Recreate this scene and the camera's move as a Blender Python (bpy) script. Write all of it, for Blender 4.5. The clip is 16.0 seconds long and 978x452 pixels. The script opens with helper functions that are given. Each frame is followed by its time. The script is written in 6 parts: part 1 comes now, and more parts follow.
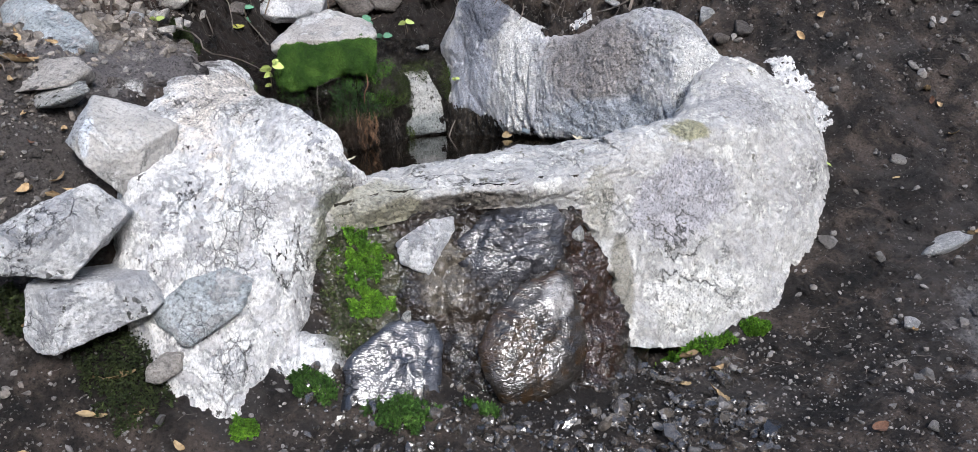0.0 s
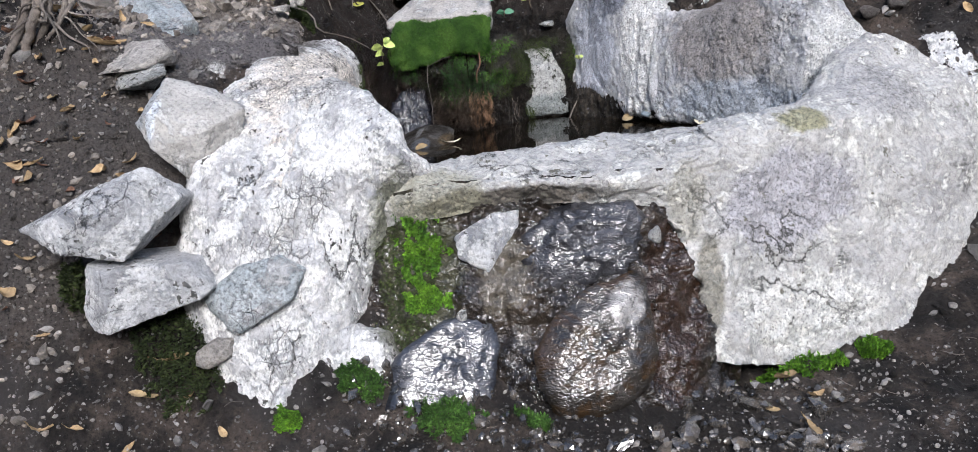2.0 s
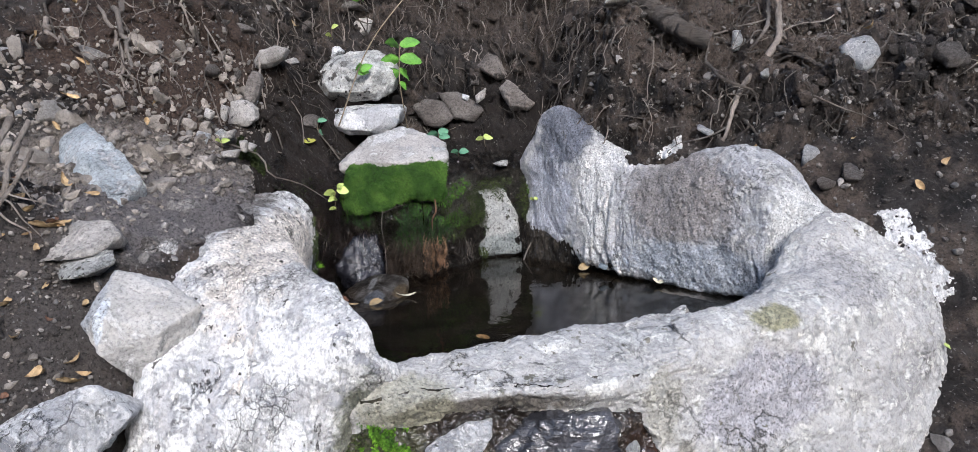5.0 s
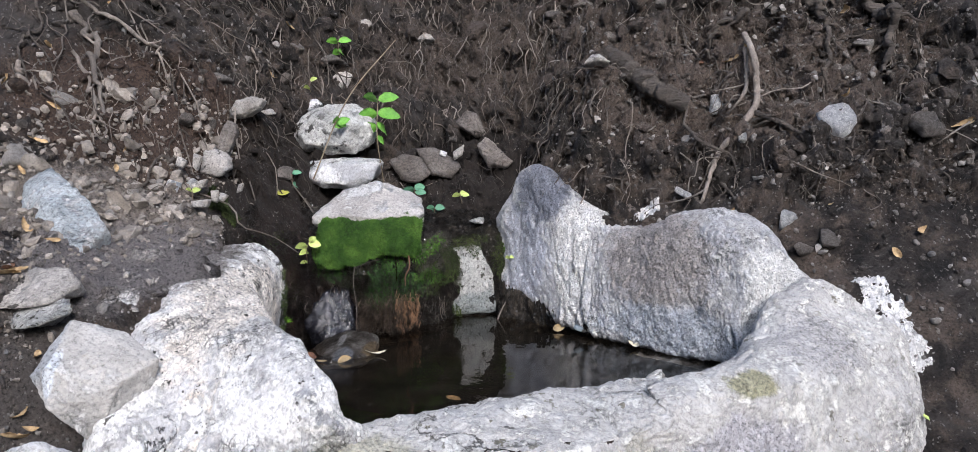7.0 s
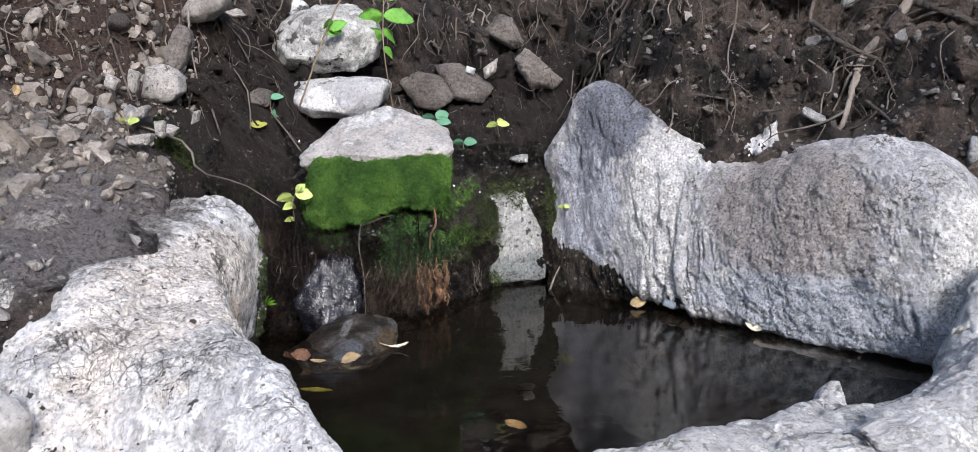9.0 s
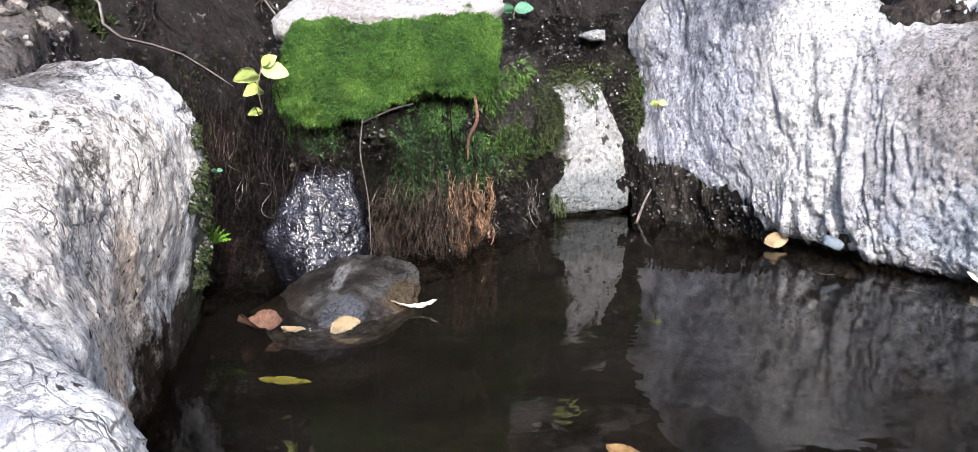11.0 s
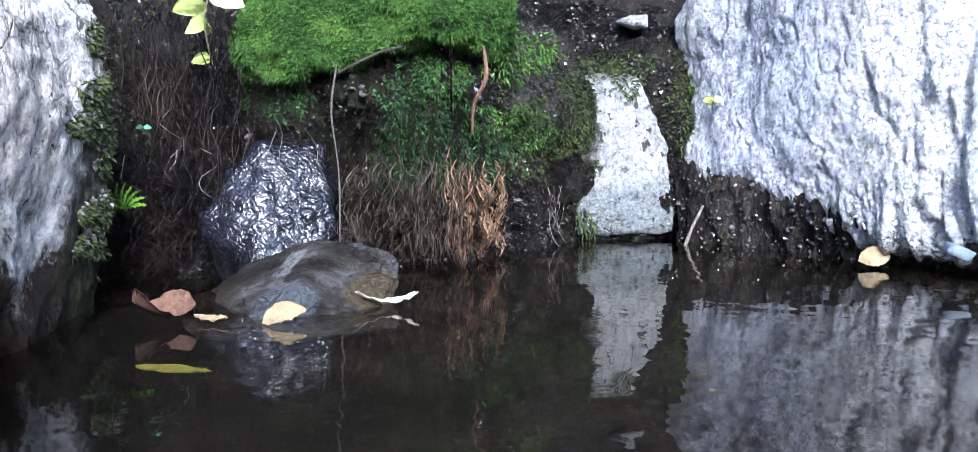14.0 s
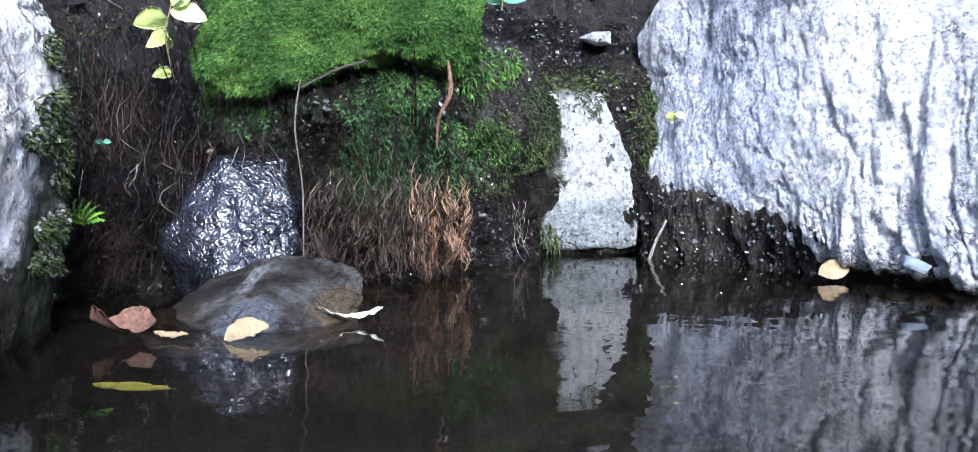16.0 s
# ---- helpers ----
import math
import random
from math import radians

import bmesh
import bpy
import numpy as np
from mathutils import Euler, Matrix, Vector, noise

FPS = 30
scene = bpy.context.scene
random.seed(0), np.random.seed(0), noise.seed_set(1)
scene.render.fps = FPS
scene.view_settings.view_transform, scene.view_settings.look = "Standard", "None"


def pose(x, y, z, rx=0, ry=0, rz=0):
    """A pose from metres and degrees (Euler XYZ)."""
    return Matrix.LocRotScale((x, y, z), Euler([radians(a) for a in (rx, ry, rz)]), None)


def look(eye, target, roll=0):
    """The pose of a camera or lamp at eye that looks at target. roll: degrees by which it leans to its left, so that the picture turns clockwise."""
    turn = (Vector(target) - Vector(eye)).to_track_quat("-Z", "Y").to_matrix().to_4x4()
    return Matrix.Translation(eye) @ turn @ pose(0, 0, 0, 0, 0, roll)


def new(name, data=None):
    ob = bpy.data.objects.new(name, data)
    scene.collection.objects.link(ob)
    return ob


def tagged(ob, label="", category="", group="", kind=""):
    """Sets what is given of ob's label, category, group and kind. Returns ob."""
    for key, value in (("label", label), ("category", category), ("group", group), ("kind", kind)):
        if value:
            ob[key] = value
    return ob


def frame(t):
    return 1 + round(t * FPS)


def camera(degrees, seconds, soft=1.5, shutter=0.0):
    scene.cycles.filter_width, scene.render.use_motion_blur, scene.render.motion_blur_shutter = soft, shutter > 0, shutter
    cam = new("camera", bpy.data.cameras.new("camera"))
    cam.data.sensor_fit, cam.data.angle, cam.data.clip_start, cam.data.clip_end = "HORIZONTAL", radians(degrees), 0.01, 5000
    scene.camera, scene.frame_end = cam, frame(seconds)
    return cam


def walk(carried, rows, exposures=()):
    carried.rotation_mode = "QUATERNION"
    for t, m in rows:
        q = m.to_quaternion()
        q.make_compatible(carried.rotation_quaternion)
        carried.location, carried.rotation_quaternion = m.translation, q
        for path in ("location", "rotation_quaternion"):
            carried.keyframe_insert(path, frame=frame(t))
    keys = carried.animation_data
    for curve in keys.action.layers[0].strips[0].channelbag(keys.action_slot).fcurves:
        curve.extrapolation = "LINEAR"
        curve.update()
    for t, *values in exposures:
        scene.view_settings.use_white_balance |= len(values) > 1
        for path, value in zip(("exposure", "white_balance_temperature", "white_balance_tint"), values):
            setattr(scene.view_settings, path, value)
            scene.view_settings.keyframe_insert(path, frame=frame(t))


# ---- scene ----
cam = camera(58.1, 16.0, 0.6)
PATH = [
    (0, (0.165, 0.18, 0.43), (0.045, 2.122, -0.034), -3.9),
    (0.5, (0.315, 0.301, 0.474), (0.145, 2.24, 0.013), -4.1),
    (1, (0.404, 0.363, 0.481), (-0.047, 2.26, 0.034), -5.4),
    (1.5, (0.431, 0.358, 0.442), (-0.114, 2.218, -0.051), -5.2),
    (2, (0.411, 0.367, 0.424), (-0.135, 2.227, -0.069), -4.8),
    (2.5, (0.436, 0.363, 0.447), (-0.106, 2.225, -0.045), -4.5),
    (3, (0.448, 0.366, 0.461), (-0.079, 2.232, -0.03), -4.5),
    (3.5, (0.415, 0.402, 0.535), (-0.091, 2.275, 0.049), -4.5),
    (4, (0.349, 0.45, 0.633), (-0.131, 2.331, 0.152), -4.1),
    (4.5, (0.322, 0.473, 0.659), (-0.127, 2.363, 0.185), -3.6),
    (5, (0.294, 0.482, 0.716), (-0.079, 2.409, 0.332), -2.7),
    (7.5, (0.292, 0.565, 0.695), (-0.029, 2.523, 0.442), -1.0),
    (8, (0.213, 0.795, 0.636), (-0.108, 2.753, 0.383), -1.2),
    (8.5, (0.086, 1.095, 0.632), (-0.212, 3.054, 0.359), -1.6),
    (9, (0.021, 1.251, 0.615), (-0.278, 3.19, 0.223), -1.8),
    (9.5, (0.046, 1.549, 0.548), (-0.244, 3.451, 0.003), -1.8),
    (10, (-0.018, 1.704, 0.517), (-0.313, 3.593, -0.07), -2.5),
    (12.5, (-0.207, 2.082, 0.241), (-0.627, 3.998, -0.146), 0.0),
    (13, (-0.204, 2.12, 0.219), (-0.624, 4.036, -0.172), -0.2),
    (13.5, (-0.183, 2.153, 0.198), (-0.616, 4.074, -0.153), -0.2),
    (14, (-0.188, 2.172, 0.183), (-0.589, 4.116, -0.06), -0.2),
    (14.5, (-0.187, 2.17, 0.186), (-0.567, 4.122, -0.024), -0.1),
    (15, (-0.187, 2.171, 0.184), (-0.555, 4.126, -0.023), -0.1),
    (15.5, (-0.186, 2.171, 0.183), (-0.536, 4.13, -0.024), -0.1),
    (16, (-0.187, 2.172, 0.182), (-0.512, 4.134, -0.026), -0.1),
]
EXPOSURE = [(0, 0.48, 6200, 10), (5, 0.5, 6200, 11), (8.5, 0.6, 6300, 12), (9, 0.7, 6350, 12), (9.5, 0.66, 6500, 13), (10, 0.95, 6400, 13), (12.5, 1.76, 6350, 13), (13, 1.84, 5900, 10), (13.5, 1.93, 5650, 10), (14, 1.84, 5450, 11), (16, 1.82, 5450, 12)]
walk(cam, [(t, look(eye, target, roll)) for t, eye, target, roll in PATH], EXPOSURE)

# ---- sky and sun: open shade under a bright, thinly clouded sky ----
world = bpy.data.worlds.new("sky")
scene.world = world
world.use_nodes = True
sky = world.node_tree.nodes.new("ShaderNodeTexSky")
sky.sky_type, sky.sun_disc = "NISHITA", False
sky.sun_elevation, sky.sun_rotation = radians(33), radians(156)
sky.air_density, sky.dust_density, sky.ozone_density = 1.0, 2.5, 1.0
world.node_tree.links.new(sky.outputs[0], world.node_tree.nodes["Background"].inputs[0])
world.node_tree.nodes["Background"].inputs[1].default_value = 0.19
sun = new("sun", bpy.data.lights.new("sun", "SUN"))
sun.data.energy, sun.data.angle, sun.data.color = 2.35, radians(16), (0.97, 0.97, 1.0)
sun.matrix_world = look((0, 0, 0), (-0.407 * math.cos(radians(33)), 0.914 * math.cos(radians(33)), -math.sin(radians(33))))


# ---- materials ----
def ramp(nt, fac, stops):
    n = nt.nodes.new("ShaderNodeValToRGB")
    el = n.color_ramp.elements
    while len(el) < len(stops):
        el.new(0.5)
    for e, (p, c) in zip(el, stops):
        e.position, e.color = p, (*c, 1)
    nt.links.new(fac, n.inputs[0])
    return n.outputs[0]


def tex_noise(nt, vec, scale, detail=6, rough=0.6, warp=0.0):
    n = nt.nodes.new("ShaderNodeTexNoise")
    n.inputs["Scale"].default_value, n.inputs["Detail"].default_value = scale, detail
    n.inputs["Roughness"].default_value, n.inputs["Distortion"].default_value = rough, warp
    nt.links.new(vec, n.inputs["Vector"])
    return n.outputs["Fac"]


def mix(nt, fac, a, b, how="MIX"):
    n = nt.nodes.new("ShaderNodeMix")
    n.data_type, n.blend_type = "RGBA", how
    for value, sock in ((fac, n.inputs[0]), (a, n.inputs[6]), (b, n.inputs[7])):
        if isinstance(value, bpy.types.NodeSocket):
            nt.links.new(value, sock)
        else:
            sock.default_value = value if isinstance(value, float) else (*value, 1)
    return n.outputs[2]


def maths(nt, how, a, b=0.0):
    n = nt.nodes.new("ShaderNodeMath")
    n.operation = how
    for value, sock in ((a, n.inputs[0]), (b, n.inputs[1])):
        if isinstance(value, bpy.types.NodeSocket):
            nt.links.new(value, sock)
        else:
            sock.default_value = value
    return n.outputs[0]


def zone(nt, vec, centre, radii, wobble=0.6):
    """A tinted region with a ragged edge round a place."""
    mp = nt.nodes.new("ShaderNodeMapping")
    mp.inputs["Location"].default_value = [-c / r for c, r in zip(centre, radii)]
    mp.inputs["Scale"].default_value = [1 / r for r in radii]
    nt.links.new(vec, mp.inputs["Vector"])
    ln = nt.nodes.new("ShaderNodeVectorMath")
    ln.operation = "LENGTH"
    nt.links.new(mp.outputs[0], ln.inputs[0])
    d = maths(nt, "ADD", ln.outputs["Value"], maths(nt, "MULTIPLY", maths(nt, "SUBTRACT", tex_noise(nt, vec, 16, 7, 0.72), 0.5), wobble * 2))
    return ramp(nt, d, ((0.75, (1, 1, 1)), (1.1, (0, 0, 0))))


def surface(name, stops, scale=6.0, grain=90.0, rough=(0.7, 0.95), bump=0.5, fine=0.4, depth=0.02, speck=None, vein=None,
            stretch=(1, 1, 1), wet=0.0, island=0.0, patch=None, spec=0.4, zones=(), flake=None, ripple=34, film=0.03, crackle=None, crease_shade=0.0):
    """A mineral or plant surface: a broad mottle of the stops, fine grain over it, specks, veins, stained and tinted
    patches, and creases with shade painted in.
    """
    m = bpy.data.materials.new(name)
    m.use_nodes = True
    nt = m.node_tree
    bsdf = nt.nodes["Principled BSDF"]
    co = nt.nodes.new("ShaderNodeTexCoord").outputs["Object"]
    mp = nt.nodes.new("ShaderNodeMapping")
    mp.inputs["Scale"].default_value = stretch
    nt.links.new(co, mp.inputs["Vector"])
    v = mp.outputs[0]
    broad = tex_noise(nt, v, scale, 8, 0.62, 0.4)
    small = tex_noise(nt, v, grain, 8, 0.72)
    mid = tex_noise(nt, v, scale * 4.5, 6, 0.65, 0.2)
    col = ramp(nt, broad, stops)
    shade = ramp(nt, small, ((0.37, (0.28, 0.28, 0.28)), (0.46, (0.95, 0.95, 0.95)), (0.63, (1.45, 1.45, 1.45))))
    col = mix(nt, fine, col, mix(nt, 1.0, col, shade, "MULTIPLY"))
    if patch:
        pc, p0, p1, ps = patch
        col = mix(nt, ramp(nt, tex_noise(nt, v, ps, 7, 0.7, 0.6), ((p0, (0, 0, 0)), (p1, (1, 1, 1)))), col, pc)
    crust = None
    if flake:
        fc, f0, f1, fs = flake
        crust = ramp(nt, tex_noise(nt, v, fs, 10, 0.74, 0.5), ((f0, (0, 0, 0)), (f1, (1, 1, 1))))
        col = mix(nt, crust, col, mix(nt, 0.5, fc, mix(nt, 1.0, shade, fc, "MULTIPLY")))
    for centre, radii, zc, power in zones:
        col = mix(nt, maths(nt, "MULTIPLY", zone(nt, co, centre, radii), power), col, mix(nt, 1.0, shade, zc, "MULTIPLY"))
    if speck:
        sc, s0, s1, ss = speck
        some = ramp(nt, tex_noise(nt, v, ss * 0.13, 3, 0.5), ((0.42, (0, 0, 0)), (0.58, (1, 1, 1))))
        col = mix(nt, mix(nt, 1.0, ramp(nt, tex_noise(nt, v, ss, 3, 0.6), ((s0, (0, 0, 0)), (s1, (1, 1, 1)))), some, "MULTIPLY"), col, sc)
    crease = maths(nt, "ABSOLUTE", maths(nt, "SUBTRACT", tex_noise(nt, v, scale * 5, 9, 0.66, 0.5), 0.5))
    # Shade inside the creases, painted into the colour from the bump.
    if crease_shade:
        col = mix(nt, ramp(nt, crease, ((0.0, (crease_shade,) * 3), (0.045, (0, 0, 0)))), col, mix(nt, 1.0, col, (0.36, 0.35, 0.33), "MULTIPLY"))
    height = maths(nt, "ADD", maths(nt, "ADD", maths(nt, "MULTIPLY", mid, 0.3), maths(nt, "MULTIPLY", crease, 1.3)), maths(nt, "MULTIPLY", small, 0.7))
    if crust is not None:
        height = maths(nt, "ADD", height, maths(nt, "MULTIPLY", crust, 0.30))
    if wet:
        height = maths(nt, "ADD", tex_noise(nt, v, ripple, 1.2, 0.5, 1.2), maths(nt, "MULTIPLY", tex_noise(nt, v, ripple * 2.3, 0, 0.5, 0.5), 0.22))
    if vein:
        vc, vs, vw = vein
        ridge = maths(nt, "ABSOLUTE", maths(nt, "SUBTRACT", tex_noise(nt, v, vs, 9, 0.62, 0.3), 0.5))
        line = ramp(nt, ridge, ((0.0, (1, 1, 1)), (vw, (0, 0, 0))))
        gate = ramp(nt, tex_noise(nt, v, vs * 0.7, 3), ((0.50, (0, 0, 0)), (0.62, (1, 1, 1))))
        line = mix(nt, 1.0, line, gate, "MULTIPLY")
        col = mix(nt, line, col, vc)
        height = maths(nt, "SUBTRACT", height, maths(nt, "MULTIPLY", line, 0.8))
    if crackle:
        kc, ks, kw, k0 = crackle
        wob = nt.nodes.new("ShaderNodeTexNoise")
        wob.inputs["Scale"].default_value, wob.inputs["Detail"].default_value = ks * 0.6, 5
        nt.links.new(v, wob.inputs["Vector"])
        far = nt.nodes.new("ShaderNodeVectorMath")
        far.operation = "MULTIPLY_ADD"
        far.inputs[1].default_value = (1.0 / ks,) * 3
        nt.links.new(wob.outputs["Color"], far.inputs[0])
        nt.links.new(v, far.inputs[2])
        gate = ramp(nt, tex_noise(nt, v, ks * 0.22, 4, 0.6), ((k0, (0, 0, 0)), (k0 + 0.1, (1, 1, 1))))
        for size, width in ((ks, kw), (ks * 2.7, kw * 1.3)):
            cell = nt.nodes.new("ShaderNodeTexVoronoi")
            cell.feature = "DISTANCE_TO_EDGE"
            cell.inputs["Scale"].default_value = size
            nt.links.new(far.outputs[0], cell.inputs["Vector"])
            edge = mix(nt, 1.0, ramp(nt, cell.outputs["Distance"], ((0.0, (1, 1, 1)), (width, (0, 0, 0)))), gate, "MULTIPLY")
            col = mix(nt, maths(nt, "MULTIPLY", edge, 0.8), col, mix(nt, 1.0, col, kc, "MULTIPLY"))
            height = maths(nt, "SUBTRACT", height, maths(nt, "MULTIPLY", edge, 0.5 * ks / size))
    if island:
        info = nt.nodes.new("ShaderNodeNewGeometry").outputs["Random Per Island"]
        obj = nt.nodes.new("ShaderNodeObjectInfo").outputs["Random"]
        both = maths(nt, "FRACT", maths(nt, "ADD", info, obj))
        col = mix(nt, island, col, mix(nt, 1.0, col, ramp(nt, both, ((0.0, (0.35, 0.35, 0.36)), (0.5, (0.9, 0.88, 0.85)), (1.0, (1.7, 1.65, 1.6)))), "MULTIPLY"))
    nt.links.new(col, bsdf.inputs["Base Color"])
    rr = ramp(nt, mid, ((0.3, (rough[0],) * 3), (0.7, (rough[1],) * 3)))
    nt.links.new(rr, bsdf.inputs["Roughness"])
    bsdf.inputs["Specular IOR Level"].default_value = spec
    if wet:
        bsdf.inputs["Coat Weight"].default_value = wet
        bsdf.inputs["Coat Roughness"].default_value = film
        bsdf.inputs["Coat IOR"].default_value = 1.6
    b = nt.nodes.new("ShaderNodeBump")
    b.inputs["Strength"].default_value, b.inputs["Distance"].default_value = bump, depth
    nt.links.new(height, b.inputs["Height"])
    nt.links.new(b.outputs[0], bsdf.inputs["Normal"])
    if wet:
        nt.links.new(b.outputs[0], bsdf.inputs["Coat Normal"])
    return m


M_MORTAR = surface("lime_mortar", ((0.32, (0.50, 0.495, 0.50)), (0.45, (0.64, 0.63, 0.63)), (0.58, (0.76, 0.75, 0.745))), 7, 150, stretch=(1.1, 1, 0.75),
                   spec=0.15, bump=1.0, depth=0.012, fine=0.36, crease_shade=0.3, crackle=((0.36, 0.35, 0.34), 30, 0.04, 0.50), speck=((0.09, 0.085, 0.075), 0.64, 0.655, 60),
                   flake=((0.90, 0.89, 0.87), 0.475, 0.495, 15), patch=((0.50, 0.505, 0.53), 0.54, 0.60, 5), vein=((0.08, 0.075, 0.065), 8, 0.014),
                   # pool side tinted cream, near black low down by the water
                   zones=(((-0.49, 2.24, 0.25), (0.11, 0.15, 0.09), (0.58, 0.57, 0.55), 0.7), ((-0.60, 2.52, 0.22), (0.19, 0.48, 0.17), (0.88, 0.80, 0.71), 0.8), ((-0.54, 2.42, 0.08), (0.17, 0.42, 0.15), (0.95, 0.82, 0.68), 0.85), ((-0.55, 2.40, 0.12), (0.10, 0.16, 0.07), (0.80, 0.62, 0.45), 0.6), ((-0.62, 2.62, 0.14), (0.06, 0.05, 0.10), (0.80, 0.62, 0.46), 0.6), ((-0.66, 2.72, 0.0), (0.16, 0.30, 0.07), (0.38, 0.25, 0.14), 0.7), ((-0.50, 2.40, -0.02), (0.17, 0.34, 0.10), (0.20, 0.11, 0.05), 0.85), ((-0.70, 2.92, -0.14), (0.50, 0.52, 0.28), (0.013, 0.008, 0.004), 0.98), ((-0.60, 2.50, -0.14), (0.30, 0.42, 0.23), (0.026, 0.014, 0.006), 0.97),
                          ((-0.74, 2.94, 0.12), (0.09, 0.12, 0.22), (0.04, 0.042, 0.022), 0.9), ((-0.90, 2.50, 0.36), (0.23, 0.42, 0.13), (0.20, 0.18, 0.163), 0.9),
                          ((-0.88, 2.20, 0.26), (0.12, 0.24, 0.12), (0.085, 0.075, 0.068), 0.9), ((-0.27, 2.03, -0.12), (0.085, 0.12, 0.26), (0.13, 0.135, 0.075), 0.8), ((-0.42, 1.90, -0.38), (0.20, 0.12, 0.08), (0.11, 0.11, 0.07), 0.6)))
M_SMOOTH = surface("grey_render", ((0.3, (0.38, 0.37, 0.365)), (0.5, (0.52, 0.51, 0.495)), (0.7, (0.64, 0.63, 0.605))), 5, 150, bump=0.9, depth=0.011, fine=0.42, crease_shade=0.35, crackle=((0.45, 0.44, 0.42), 26, 0.03, 0.58),
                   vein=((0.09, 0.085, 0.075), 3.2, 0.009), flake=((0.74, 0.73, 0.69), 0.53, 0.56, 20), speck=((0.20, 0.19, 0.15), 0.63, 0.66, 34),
                   # dark brown along the underside of the lip and on the pool side
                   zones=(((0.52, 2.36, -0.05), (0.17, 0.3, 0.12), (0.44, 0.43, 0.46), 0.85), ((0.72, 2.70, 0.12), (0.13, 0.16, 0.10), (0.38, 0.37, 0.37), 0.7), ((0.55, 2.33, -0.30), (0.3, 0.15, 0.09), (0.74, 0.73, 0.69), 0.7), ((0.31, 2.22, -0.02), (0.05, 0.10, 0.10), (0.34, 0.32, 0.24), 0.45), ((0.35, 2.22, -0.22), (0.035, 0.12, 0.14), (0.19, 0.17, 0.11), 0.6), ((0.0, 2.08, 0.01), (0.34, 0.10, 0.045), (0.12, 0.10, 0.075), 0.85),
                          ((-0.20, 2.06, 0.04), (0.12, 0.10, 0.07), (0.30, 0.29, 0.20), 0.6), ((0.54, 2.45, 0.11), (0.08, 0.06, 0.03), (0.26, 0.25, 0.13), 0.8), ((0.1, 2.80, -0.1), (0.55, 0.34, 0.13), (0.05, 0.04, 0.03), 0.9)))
M_BOULDER = surface("grey_boulder", ((0.3, (0.42, 0.42, 0.44)), (0.5, (0.54, 0.54, 0.56)), (0.7, (0.64, 0.635, 0.64))), 7, 190, bump=1.0, depth=0.013, fine=0.62, spec=0.15, crease_shade=0.3, crackle=((0.45, 0.45, 0.46), 55, 0.035, 0.56),
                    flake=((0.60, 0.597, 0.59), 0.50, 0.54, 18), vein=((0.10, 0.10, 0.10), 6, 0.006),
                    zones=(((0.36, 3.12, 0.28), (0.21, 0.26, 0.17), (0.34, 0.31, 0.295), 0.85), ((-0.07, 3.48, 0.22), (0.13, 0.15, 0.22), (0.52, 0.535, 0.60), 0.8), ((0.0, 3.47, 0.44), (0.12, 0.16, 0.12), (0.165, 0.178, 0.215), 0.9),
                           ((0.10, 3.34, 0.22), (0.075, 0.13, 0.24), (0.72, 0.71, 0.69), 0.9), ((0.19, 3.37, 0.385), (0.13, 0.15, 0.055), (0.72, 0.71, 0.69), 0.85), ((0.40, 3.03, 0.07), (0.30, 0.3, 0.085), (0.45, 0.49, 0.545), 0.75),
                           # foot of the boulder near black along the waterline
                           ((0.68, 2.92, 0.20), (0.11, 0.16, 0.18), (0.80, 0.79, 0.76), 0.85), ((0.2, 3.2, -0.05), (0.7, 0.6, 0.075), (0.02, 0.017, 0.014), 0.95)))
M_SILL = surface("dark_root_mat", ((0.36, (0.004, 0.003, 0.0024)), (0.5, (0.014, 0.011, 0.008)), (0.64, (0.075, 0.062, 0.048))), 26, 150, rough=(0.25, 0.7), spec=0.28, bump=1.0, depth=0.03, stretch=(1, 1, 0.4), fine=0.9)
M_STONE = surface("pale_stone", ((0.3, (0.46, 0.465, 0.485)), (0.5, (0.66, 0.665, 0.68)), (0.7, (0.82, 0.82, 0.82))), 11, 130, bump=1.0, depth=0.016, fine=0.36, crease_shade=0.3, crackle=((0.42, 0.42, 0.43), 24, 0.035, 0.54),
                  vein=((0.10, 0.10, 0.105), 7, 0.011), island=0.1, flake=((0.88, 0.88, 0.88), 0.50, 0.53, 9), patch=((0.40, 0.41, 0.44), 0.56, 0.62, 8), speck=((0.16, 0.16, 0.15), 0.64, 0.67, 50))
M_WHITE = surface("white_stone", ((0.3, (0.42, 0.43, 0.42)), (0.5, (0.58, 0.58, 0.56)), (0.7, (0.70, 0.70, 0.68))), 10, 150, bump=1.0, fine=0.7, flake=((0.72, 0.72, 0.70), 0.50, 0.56, 18), speck=((0.10, 0.10, 0.08), 0.60, 0.63, 60), crease_shade=0.35, crackle=((0.4, 0.4, 0.38), 40, 0.05, 0.52),
                  zones=(((-0.34, 3.48, 0.14), (0.05, 0.1, 0.12), (0.06, 0.06, 0.035), 0.9), ((-0.25, 3.5, 0.02), (0.14, 0.1, 0.07), (0.30, 0.34, 0.34), 0.75), ((-0.30, 3.5, 0.28), (0.10, 0.1, 0.05), (0.10, 0.10, 0.06), 0.8)))
